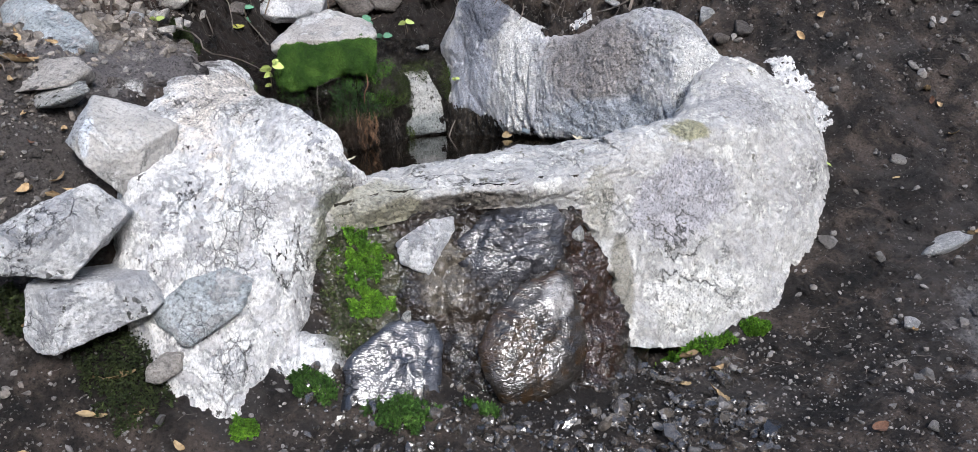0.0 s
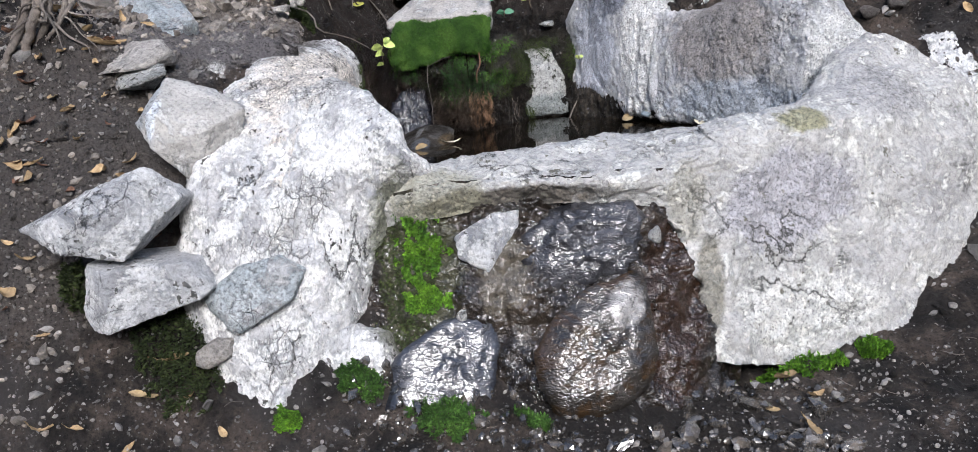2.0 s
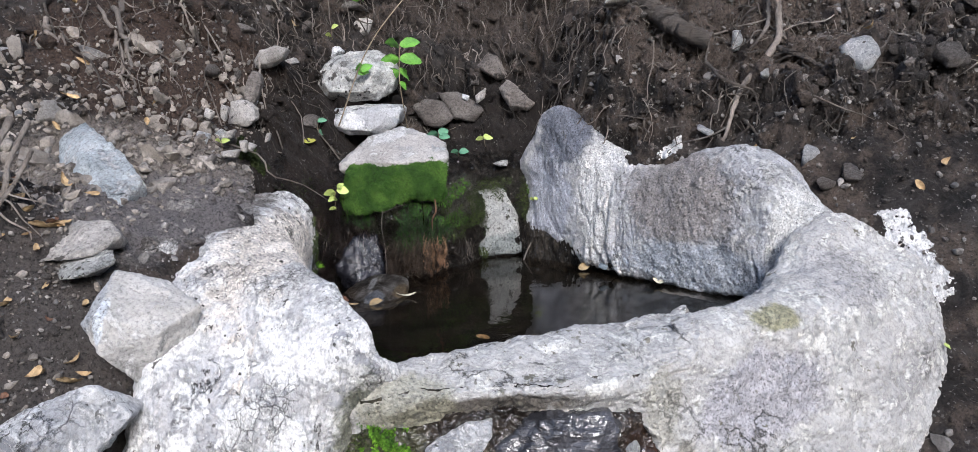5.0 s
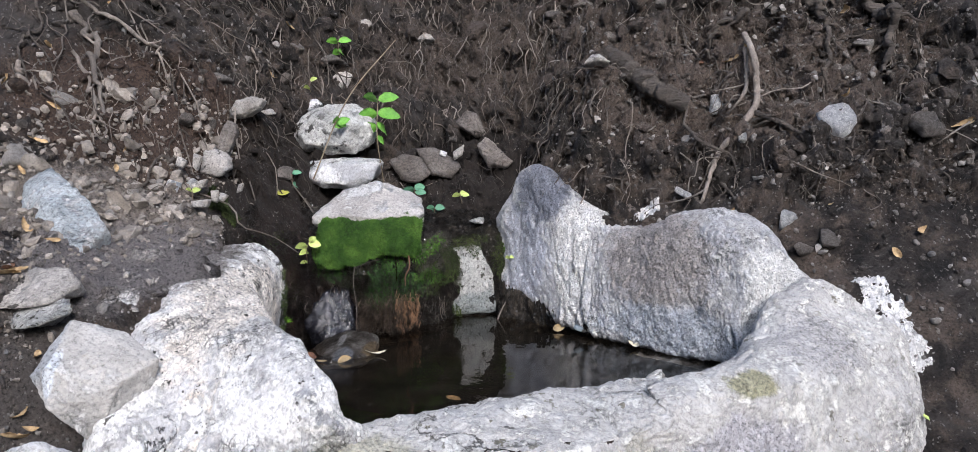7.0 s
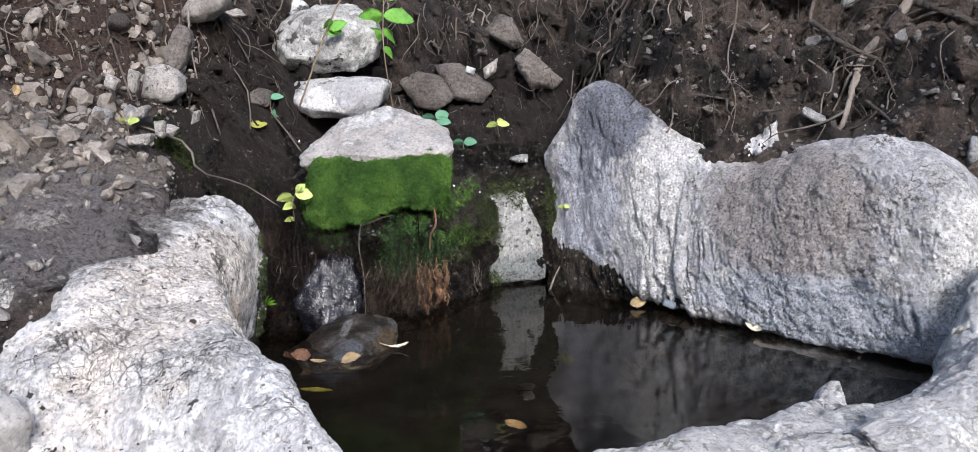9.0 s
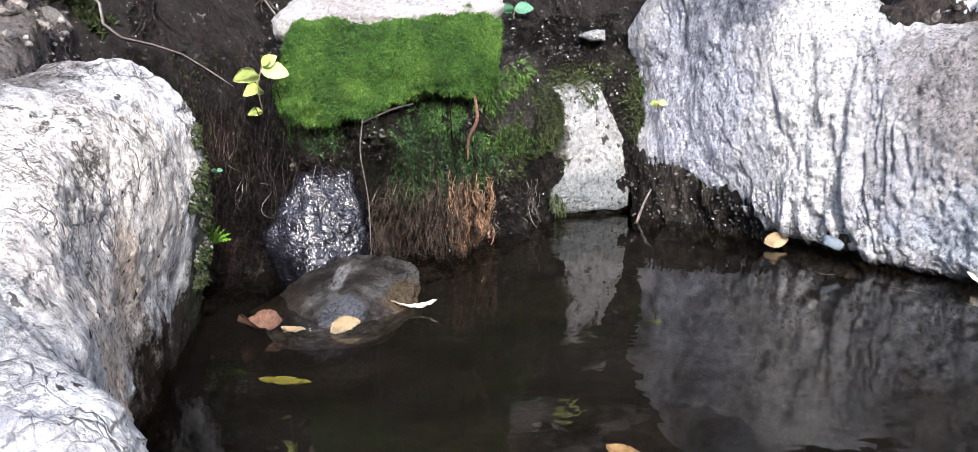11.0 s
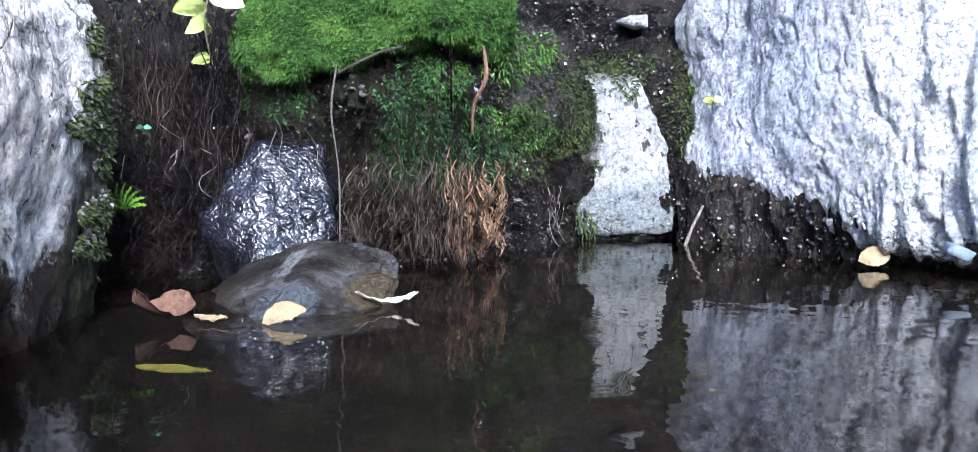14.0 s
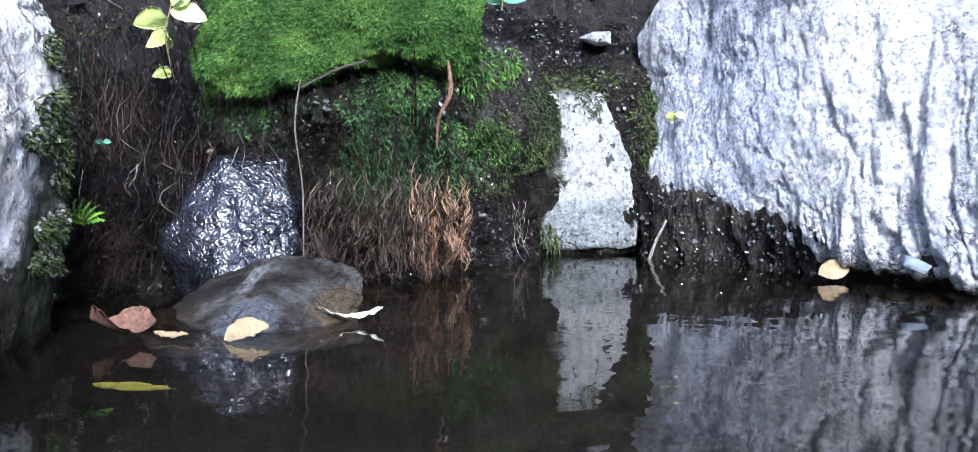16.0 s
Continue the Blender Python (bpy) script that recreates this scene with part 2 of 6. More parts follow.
M_PITTED = surface("lichen_pitted_stone", ((0.3, (0.34, 0.34, 0.33)), (0.5, (0.50, 0.50, 0.48)), (0.7, (0.62, 0.62, 0.60))), 9, 120, crease_shade=0.7, bump=1.0, depth=0.012, fine=0.5, flake=((0.60, 0.60, 0.57), 0.46, 0.52, 14), speck=((0.05, 0.045, 0.04), 0.57, 0.60, 30))
M_BLUE = surface("blue_grey_stone", ((0.3, (0.36, 0.40, 0.42)), (0.5, (0.53, 0.575, 0.595)), (0.7, (0.72, 0.74, 0.745))), 9, 130, bump=1.0, depth=0.018, fine=0.7, crease_shade=0.35, crackle=((0.4, 0.4, 0.4), 30, 0.04, 0.50), vein=((0.10, 0.10, 0.10), 7, 0.012), flake=((0.66, 0.66, 0.66), 0.53, 0.57, 15))
M_WEDGE = surface("grey_tan_stone", ((0.3, (0.32, 0.31, 0.29)), (0.5, (0.45, 0.435, 0.41)), (0.7, (0.60, 0.585, 0.56))), 8, 130, bump=0.8, depth=0.012, fine=0.55, vein=((0.12, 0.12, 0.12), 6, 0.012), flake=((0.66, 0.65, 0.63), 0.55, 0.59, 14),
                  # left facet tinted darker, with a pale band along the front arris
                  zones=(((-.80, 2.02, .27), (.035, .2, .06), (0.33, 0.35, 0.37), 0.8), ((-.765, 1.95, .24), (.014, .1, .05), (0.62, 0.66, 0.70), 0.8)))
M_BLUEDARK = surface("dark_blue_pebble", ((0.3, (0.13, 0.16, 0.18)), (0.5, (0.20, 0.24, 0.27)), (0.7, (0.30, 0.34, 0.36))), 12, 150, bump=0.5)
M_GREY = surface("grey_brown_stone", ((0.3, (0.10, 0.086, 0.076)), (0.5, (0.18, 0.16, 0.145)), (0.7, (0.30, 0.275, 0.25))), 9, 150, bump=1.0, depth=0.016, fine=0.7, crease_shade=0.6, island=0.4, vein=((0.05, 0.045, 0.04), 7, 0.014))
# The bluish zone paints the front facet's blue-grey sky glint into the colour.
M_POOLSTONE = surface("wet_grey_brown_stone", ((0.36, (0.020, 0.016, 0.012)), (0.48, (0.055, 0.048, 0.041)), (0.62, (0.15, 0.142, 0.135))), 18, 170, rough=(0.3, 0.6), bump=1.0, depth=0.016, fine=0.9, crease_shade=0.35, crackle=((0.35, 0.35, 0.35), 50, 0.05, 0.48), spec=0.28, zones=(((-0.68, 3.0, -0.02), (0.09, 0.12, 0.06), (0.03, 0.02, 0.012), 0.9), ((-0.545, 2.93, 0.012), (0.035, 0.05, 0.022), (0.16, 0.17, 0.19), 0.75), ((-0.57, 3.0, 0.035), (0.016, 0.05, 0.02), (0.30, 0.30, 0.30), 0.7), ((-0.475, 3.0, 0.012), (0.03, 0.06, 0.02), (0.12, 0.085, 0.045), 0.8)))
M_TAN = surface("tan_stone", ((0.3, (0.30, 0.277, 0.25)), (0.5, (0.48, 0.45, 0.415)), (0.7, (0.63, 0.60, 0.565))), 9, 140, bump=1.0, depth=0.016, fine=0.6, crease_shade=0.5, vein=((0.62, 0.60, 0.57), 6, 0.008), speck=((0.12, 0.11, 0.10), 0.62, 0.65, 40))
M_CAP = surface("pale_veined_stone", ((0.3, (0.44, 0.41, 0.385)), (0.5, (0.56, 0.53, 0.50)), (0.7, (0.66, 0.635, 0.61))), 8, 140, bump=1.0, depth=0.016, fine=0.5, crease_shade=0.35, vein=((0.82, 0.81, 0.79), 6, 0.012), flake=((0.74, 0.73, 0.71), 0.55, 0.59, 14))
M_PEBBLE = surface("pebbles", ((0.3, (0.12, 0.11, 0.105)), (0.5, (0.21, 0.20, 0.19)), (0.7, (0.33, 0.315, 0.30))), 20, 200, bump=0.5, island=0.7)
M_RUBBLE = surface("pale_rubble", ((0.3, (0.15, 0.13, 0.112)), (0.5, (0.26, 0.232, 0.202)), (0.7, (0.40, 0.365, 0.33))), 20, 200, bump=0.6, island=0.5)
M_WETGRAVEL = surface("wet_gravel", ((0.3, (0.02, 0.018, 0.016)), (0.5, (0.05, 0.045, 0.04)), (0.7, (0.11, 0.095, 0.08))), 20, 60, rough=(0.15, 0.35), bump=0.5, depth=0.001, spec=0.6, island=0.9, wet=1.0, ripple=200)
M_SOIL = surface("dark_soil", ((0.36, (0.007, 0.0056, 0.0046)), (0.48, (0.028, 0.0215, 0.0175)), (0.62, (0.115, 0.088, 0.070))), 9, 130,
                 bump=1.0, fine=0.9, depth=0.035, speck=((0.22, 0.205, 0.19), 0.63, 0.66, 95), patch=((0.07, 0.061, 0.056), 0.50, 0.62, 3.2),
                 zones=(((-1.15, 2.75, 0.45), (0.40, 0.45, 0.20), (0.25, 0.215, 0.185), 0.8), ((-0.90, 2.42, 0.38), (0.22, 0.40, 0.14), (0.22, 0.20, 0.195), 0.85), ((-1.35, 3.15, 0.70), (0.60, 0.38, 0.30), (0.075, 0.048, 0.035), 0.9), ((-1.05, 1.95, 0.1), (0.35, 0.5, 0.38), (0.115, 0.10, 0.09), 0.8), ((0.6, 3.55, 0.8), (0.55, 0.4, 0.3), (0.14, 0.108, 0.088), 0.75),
                        # near black in the gully, in the hollow and at the spill's foot
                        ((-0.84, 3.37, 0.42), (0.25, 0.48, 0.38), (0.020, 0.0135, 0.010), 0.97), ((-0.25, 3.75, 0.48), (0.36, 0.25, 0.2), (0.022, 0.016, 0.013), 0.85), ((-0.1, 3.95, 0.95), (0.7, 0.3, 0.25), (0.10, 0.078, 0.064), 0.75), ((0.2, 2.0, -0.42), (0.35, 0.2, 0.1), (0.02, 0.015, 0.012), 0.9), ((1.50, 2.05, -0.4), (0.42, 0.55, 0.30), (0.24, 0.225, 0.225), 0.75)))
M_SILT = surface("pool_silt", ((0.3, (0.002, 0.0015, 0.0012)), (0.5, (0.004, 0.003, 0.0022)), (0.7, (0.012, 0.009, 0.006))), 8, 60, bump=0.5)
M_EARTH = surface("seeping_earth", ((0.3, (0.005, 0.004, 0.0034)), (0.5, (0.020, 0.016, 0.013)), (0.7, (0.085, 0.07, 0.058))), 30, 150, rough=(0.22, 0.6), bump=1.0, depth=0.035, spec=0.28, fine=0.9, crackle=((0.2, 0.2, 0.2), 60, 0.09, 0.42),
                  zones=(((-0.36, 3.38, 0.24), (0.06, 0.2, 0.08), (0.11, 0.10, 0.085), 0.85), ((-0.20, 3.6, 0.26), (0.12, 0.1, 0.06), (0.05, 0.045, 0.035), 0.7), ((-0.5, 3.2, 0.15), (0.16, 0.2, 0.1), (0.03, 0.045, 0.015), 0.5)))
M_WET = surface("wet_brown_stone", ((0.3, (0.005, 0.004, 0.0034)), (0.5, (0.014, 0.0105, 0.008)), (0.7, (0.045, 0.033, 0.023))), 9, 60,
                rough=(0.3, 0.5), bump=1.0, depth=0.0045, wet=1.0, spec=0.12, ripple=105,
                zones=(((0.285, 2.12, -0.20), (0.075, 0.25, 0.26), (0.022, 0.010, 0.005), 0.85), ((-0.06, 2.08, -0.13), (0.06, 0.2, 0.09), (0.09, 0.078, 0.06), 0.85), ((-0.24, 2.02, -0.12), (0.10, 0.2, 0.2), (0.06, 0.06, 0.035), 0.7)))
M_GLOSS = surface("wet_dark_stone", ((0.3, (0.012, 0.012, 0.014)), (0.5, (0.03, 0.03, 0.034)), (0.7, (0.07, 0.07, 0.078))), 14, 60, rough=(0.3, 0.5), bump=1.0, depth=0.0032, wet=1.0, spec=0.12, ripple=100, stretch=(0.75, 1, 1.2))
M_SHEEN = surface("wet_sky_sheen_stone", ((0.3, (0.012, 0.013, 0.017)), (0.5, (0.03, 0.033, 0.042)), (0.7, (0.08, 0.085, 0.10))), 14, 60, rough=(0.3, 0.5), bump=1.0, depth=0.0020, wet=1.0, spec=0.12, ripple=100, stretch=(0.7, 1, 1.3), film=0.05, vein=((0.005, 0.005, 0.006), 9, 0.03))
M_GLINT = surface("wet_black_rock", ((0.3, (0.004, 0.004, 0.0055)), (0.5, (0.008, 0.008, 0.011)), (0.7, (0.018, 0.018, 0.024))), 14, 60, rough=(0.3, 0.5), bump=1.0, depth=0.0036, wet=1.0, spec=0.12, ripple=112, film=0.012)
M_WETPALE = surface("wet_pale_stone", ((0.3, (0.008, 0.0065, 0.0055)), (0.5, (0.02, 0.017, 0.014)), (0.7, (0.06, 0.055, 0.05))), 12, 60, rough=(0.3, 0.5), bump=1.0, depth=0.0029, wet=1.0, spec=0.12, ripple=100, stretch=(0.75, 1, 1.2),
                    patch=((0.035, 0.02, 0.009), 0.48, 0.56, 16), zones=(((0.20, 2.0, -0.18), (0.05, 0.1, 0.06), (0.30, 0.29, 0.28), 0.8),))
M_MOSS = surface("moss", ((0.3, (0.026, 0.075, 0.012)), (0.5, (0.068, 0.165, 0.024)), (0.7, (0.15, 0.29, 0.05))), 16, 200, bump=0.6, island=0.8)
M_DEEPMOSS = surface("deep_green_moss", ((0.3, (0.018, 0.050, 0.016)), (0.5, (0.045, 0.105, 0.032)), (0.7, (0.095, 0.19, 0.060))), 20, 200, bump=0.6, island=0.9)
M_LUSH = surface("lush_moss", ((0.3, (0.05, 0.14, 0.010)), (0.5, (0.12, 0.28, 0.016)), (0.7, (0.21, 0.42, 0.03))), 24, 200, bump=0.6, island=0.8)
M_DULLMOSS = surface("dull_moss", ((0.3, (0.022, 0.036, 0.010)), (0.5, (0.045, 0.065, 0.018)), (0.7, (0.08, 0.105, 0.03))), 14, 200, bump=0.6, island=0.7)
M_ROOT = surface("dry_root", ((0.3, (0.10, 0.085, 0.075)), (0.5, (0.19, 0.165, 0.145)), (0.7, (0.32, 0.29, 0.26))), 12, 150, bump=0.7, stretch=(1, 1, 0.4), island=0.6)
M_DARKROOT = surface("dark_rootlets", ((0.3, (0.004, 0.0026, 0.0023)), (0.5, (0.012, 0.0075, 0.0062)), (0.7, (0.05, 0.033, 0.027))), 12, 150, rough=(0.2, 0.5), bump=0.4, island=0.95, spec=0.28)
M_TANROOT = surface("tan_rootlets", ((0.3, (0.018, 0.013, 0.010)), (0.5, (0.05, 0.037, 0.028)), (0.7, (0.14, 0.11, 0.085))), 12, 150, rough=(0.3, 0.6), bump=0.3, island=0.95, spec=0.28)
M_ORANGE = surface("orange_rootlets", ((0.3, (0.13, 0.070, 0.038)), (0.5, (0.26, 0.155, 0.09)), (0.7, (0.42, 0.28, 0.18))), 12, 150, rough=(0.3, 0.6), bump=0.3, island=0.7)
M_BARK = surface("rotten_bark", ((0.3, (0.05, 0.042, 0.036)), (0.5, (0.095, 0.08, 0.068)), (0.7, (0.16, 0.135, 0.115))), 14, 120, bump=1.0, stretch=(0.2, 1, 1))
M_DRYLEAF = surface("dry_leaf", ((0.3, (0.24, 0.15, 0.075)), (0.5, (0.40, 0.29, 0.16)), (0.7, (0.52, 0.42, 0.27))), 20, 120, bump=0.4, island=0.5)
M_GOLD = surface("yellow_leaf", ((0.3, (0.26, 0.18, 0.085)), (0.5, (0.36, 0.27, 0.15)), (0.7, (0.45, 0.37, 0.25))), 20, 120, bump=0.4, island=0.3)
M_RUST = surface("russet_leaf", ((0.3, (0.10, 0.048, 0.030)), (0.5, (0.19, 0.10, 0.064)), (0.7, (0.31, 0.20, 0.14))), 25, 120, bump=0.6)
M_CREAM = surface("bleached_leaf", ((0.3, (0.50, 0.45, 0.33)), (0.5, (0.62, 0.57, 0.44)), (0.7, (0.70, 0.66, 0.56))), 20, 120, bump=0.3)
M_LEAF = surface("green_leaf", ((0.3, (0.09, 0.26, 0.035)), (0.5, (0.14, 0.36, 0.05)), (0.7, (0.20, 0.45, 0.07))), 18, 120, rough=(0.4, 0.6), bump=0.3, island=0.3)
M_TEAL = surface("blue_green_leaf", ((0.3, (0.06, 0.17, 0.10)), (0.5, (0.10, 0.25, 0.15)), (0.7, (0.15, 0.33, 0.20))), 18, 120, rough=(0.4, 0.6), bump=0.3, island=0.3)
M_LIME = surface("lime_leaf", ((0.3, (0.34, 0.45, 0.10)), (0.5, (0.46, 0.56, 0.17)), (0.7, (0.58, 0.64, 0.28))), 18, 120, rough=(0.4, 0.6), bump=0.3, island=0.3)
M_OLIVE = surface("sunken_leaf", ((0.3, (0.20, 0.20, 0.04)), (0.5, (0.30, 0.30, 0.06)), (0.7, (0.38, 0.37, 0.09))), 18, 120, bump=0.2)
M_STEM = surface("stem", ((0.3, (0.16, 0.12, 0.08)), (0.5, (0.24, 0.19, 0.13)), (0.7, (0.32, 0.27, 0.2))), 18, 120, bump=0.3)
M_WATER = bpy.data.materials.new("still_water")
M_WATER.use_nodes = True
_b = M_WATER.node_tree.nodes["Principled BSDF"]
_n = M_WATER.node_tree.nodes.new("ShaderNodeBump")
_n.inputs["Strength"].default_value, _n.inputs["Distance"].default_value = 0.09, 0.01
M_WATER.node_tree.links.new(tex_noise(M_WATER.node_tree, M_WATER.node_tree.nodes.new("ShaderNodeTexCoord").outputs["Object"], 20, 2, 0.4), _n.inputs["Height"])
M_WATER.node_tree.links.new(_n.outputs[0], _b.inputs["Normal"])
_b.inputs["Base Color"].default_value = (0.30, 0.24, 0.17, 1)
_b.inputs["Roughness"].default_value, _b.inputs["IOR"].default_value, _b.inputs["Transmission Weight"].default_value = 0.015, 1.33, 1.0


# ---- building helpers ----
def mesh_of(name, verts, faces, material, smooth=True):
    me = bpy.data.meshes.new(name)
    me.from_pydata([tuple(map(float, v)) for v in verts], [], faces)
    if smooth:
        me.polygons.foreach_set("use_smooth", [True] * len(me.polygons))
    me.materials.append(material)
    me.update()
    return me


def mesh_np(name, V, T, material, smooth=False):
    """A mesh from arrays of vertices and triangles."""
    me = bpy.data.meshes.new(name)
    me.vertices.add(len(V))
    me.vertices.foreach_set("co", np.ascontiguousarray(V, dtype=np.float32).ravel())
    me.loops.add(3 * len(T))
    me.loops.foreach_set("vertex_index", np.ascontiguousarray(T, dtype=np.int32).ravel())
    me.polygons.add(len(T))
    me.polygons.foreach_set("loop_start", np.arange(0, 3 * len(T), 3, dtype=np.int32))
    me.polygons.foreach_set("use_smooth", np.full(len(T), smooth))
    me.materials.append(material)
    me.update()
    me.validate()
    return me


def thing(name, label, category, at=(0, 0, 0), group="", kind=""):
    ob = new(name)
    ob.location = at
    ob.empty_display_size = 0.05
    return tagged(ob, label, category, group, kind)


def part(name, me, parent, label="", m=None, kind=""):
    ob = new(name, me)
    ob.parent = parent
    if m is not None:
        ob.matrix_basis = m
    return tagged(ob, label, kind=kind)


def spline(P, n):
    """Catmull-Rom through the rows of P at n even steps."""
    P = np.asarray(P, float)
    t = np.linspace(0, len(P) - 1, n)
    i = np.minimum(t.astype(int), len(P) - 2)
    f = (t - i).reshape((-1,) + (1,) * (P.ndim - 1))
    ext = np.concatenate([2 * P[:1] - P[1:2], P, 2 * P[-1:] - P[-2:-1]])
    a, b, c, d = ext[i], ext[i + 1], ext[i + 2], ext[i + 3]
    return 0.5 * (2 * b + (c - a) * f + (2 * a - 5 * b + 4 * c - d) * f**2 + (3 * b - a - 3 * c + d) * f**3)


def grid_faces(nu, nv):
    i, j = np.meshgrid(np.arange(nu - 1), np.arange(nv - 1), indexing="ij")
    a = (i * nv + j).ravel()
    return np.stack([a, a + 1, a + nv + 1, a + nv], 1).tolist()


def rough_noise(V, freq, octaves=5, gain=1.0, seed=0.0, stretch=(1, 1, 1)):
    s, off = Vector(stretch) * freq, Vector((seed * 3.7, seed * 1.3, -seed * 2.1))
    return np.array([noise.fractal(Vector((v[0] * s[0], v[1] * s[1], v[2] * s[2])) + off, gain, 2.1, octaves) for v in V])


def cell_noise(V, freq, seed=0.0):
    """Angular facets: the height of tilted cells."""
    off = Vector((seed * 2.7, -seed * 1.9, seed * 0.7))
    out = []
    for v in V:
        dist, pts = noise.voronoi(Vector(v) * freq + off)
        out.append(dist[1] - dist[0])
    return np.array(out)


def loft(stations, nu, nv, amp=0.012, freq=9.0, facet=0.0, ffreq=5.0, seed=1.0, stretch=(1, 1, 1), micro=0.0, flip=False, rib=0.0, where=None, slant=0.25, chip=0.0, wear=None):
    """A rock skin through cross-sections, roughened along its normals. Gives vertices (nu x nv) and faces."""
    G = spline(np.swapaxes(spline(np.asarray(stations, float), nu), 0, 1), nv)
    G = np.swapaxes(G, 0, 1)
    N = np.cross(np.gradient(G, axis=0), np.gradient(G, axis=1))
    N /= np.linalg.norm(N, axis=2, keepdims=True) + 1e-9
    if not flip:
        N = -N
    V, N = G.reshape(-1, 3), N.reshape(-1, 3)
    d = amp * rough_noise(V, freq, 6, 0.9, seed, stretch)
    if facet:
        d = d + facet * (cell_noise(V + 0.02 * rough_noise(V, 12, 2, 1, seed)[:, None], ffreq, seed) - 0.3)
    if chip:
        warp = V + 0.012 * np.stack([rough_noise(V, 25, 3, 0.8, seed + k) for k in (31, 32, 33)], 1)
        worn = 0.45 + 0.75 * np.clip(rough_noise(V, 6, 2, 1.0, seed + 14) + 0.5, 0, 1)
        if wear:
            worn = worn * wear(V)
        d = d + worn * chip * ((cell_noise(warp, 19, seed) - 0.3) + 0.5 * (cell_noise(warp, 47, seed + 3) - 0.3) + 0.5 * np.abs(rough_noise(V, 70, 3, 0.8, seed + 8)))
    if micro:
        groove = np.maximum(0, 0.10 - np.abs(rough_noise(V, 11, 4, 0.9, seed + 5, stretch))) / 0.10
        d = d + micro * (rough_noise(V, 48, 4, 0.7, seed, stretch) - 1.4 * groove)
    if rib:
        bend = 0.012 * rough_noise(V, 9, 3, 0.9, seed + 1)
        Q = np.stack([0.72 * V[:, 0] - 0.70 * V[:, 1] + slant * V[:, 2] + bend, 0 * bend, 0.16 * V[:, 2] + bend], 1)
        rill = np.abs(rough_noise(Q, 27, 3, 0.75, seed + 9))
        d = d + rib * (np.minimum(rill, 0.55) - 0.2) * (0.5 + np.clip(rough_noise(V, 5, 2, 1.0, seed + 2) + 0.5, 0, 1)) * (where(V) if where else 1.0)
    V = V + N * d[:, None]
    F = grid_faces(nu, nv)
    if flip:
        F = [f[::-1] for f in F]
    return V, F


def groove(V, line, width, depth, way):
    """Presses a crack along a line into a skin, against the way that the skin faces."""
    P = spline(line, 40)
    Q = V + 0.008 * np.stack([rough_noise(V, 18, 3, 0.8, k) for k in (71, 72, 73)], 1)
    near = np.nonzero(np.abs(V - P.mean(0)).max(1) < np.ptp(P, axis=0).max())[0]
    d = np.sqrt(((Q[near][:, None] - P[None]) ** 2).sum(2).min(1))
    V[near] -= (depth * np.exp(-(d / width) ** 2))[:, None] * np.array(way)
    return V


def ico(level):
    bm = bmesh.new()
    bmesh.ops.create_icosphere(bm, subdivisions=level, radius=1)
    D = np.array([v.co[:] for v in bm.verts])
    F = [[v.index for v in f.verts] for f in bm.faces]
    bm.free()
    return D / np.linalg.norm(D, axis=1, keepdims=True), F


ICO = {n: ico(n) for n in (1, 2, 3, 4, 5, 6)}


def planes_of(corners):
    bm = bmesh.new()
    for c in corners:
        bm.verts.new(c)
    bmesh.ops.convex_hull(bm, input=bm.verts)
    bm.normal_update()
    mid = Vector(np.mean(corners, axis=0))
    out = [((f.normal if f.normal.dot(f.verts[0].co - mid) > 0 else -f.normal).copy(), abs(f.normal.dot(f.verts[0].co - mid))) for f in bm.faces]
    bm.free()
    return mid, out


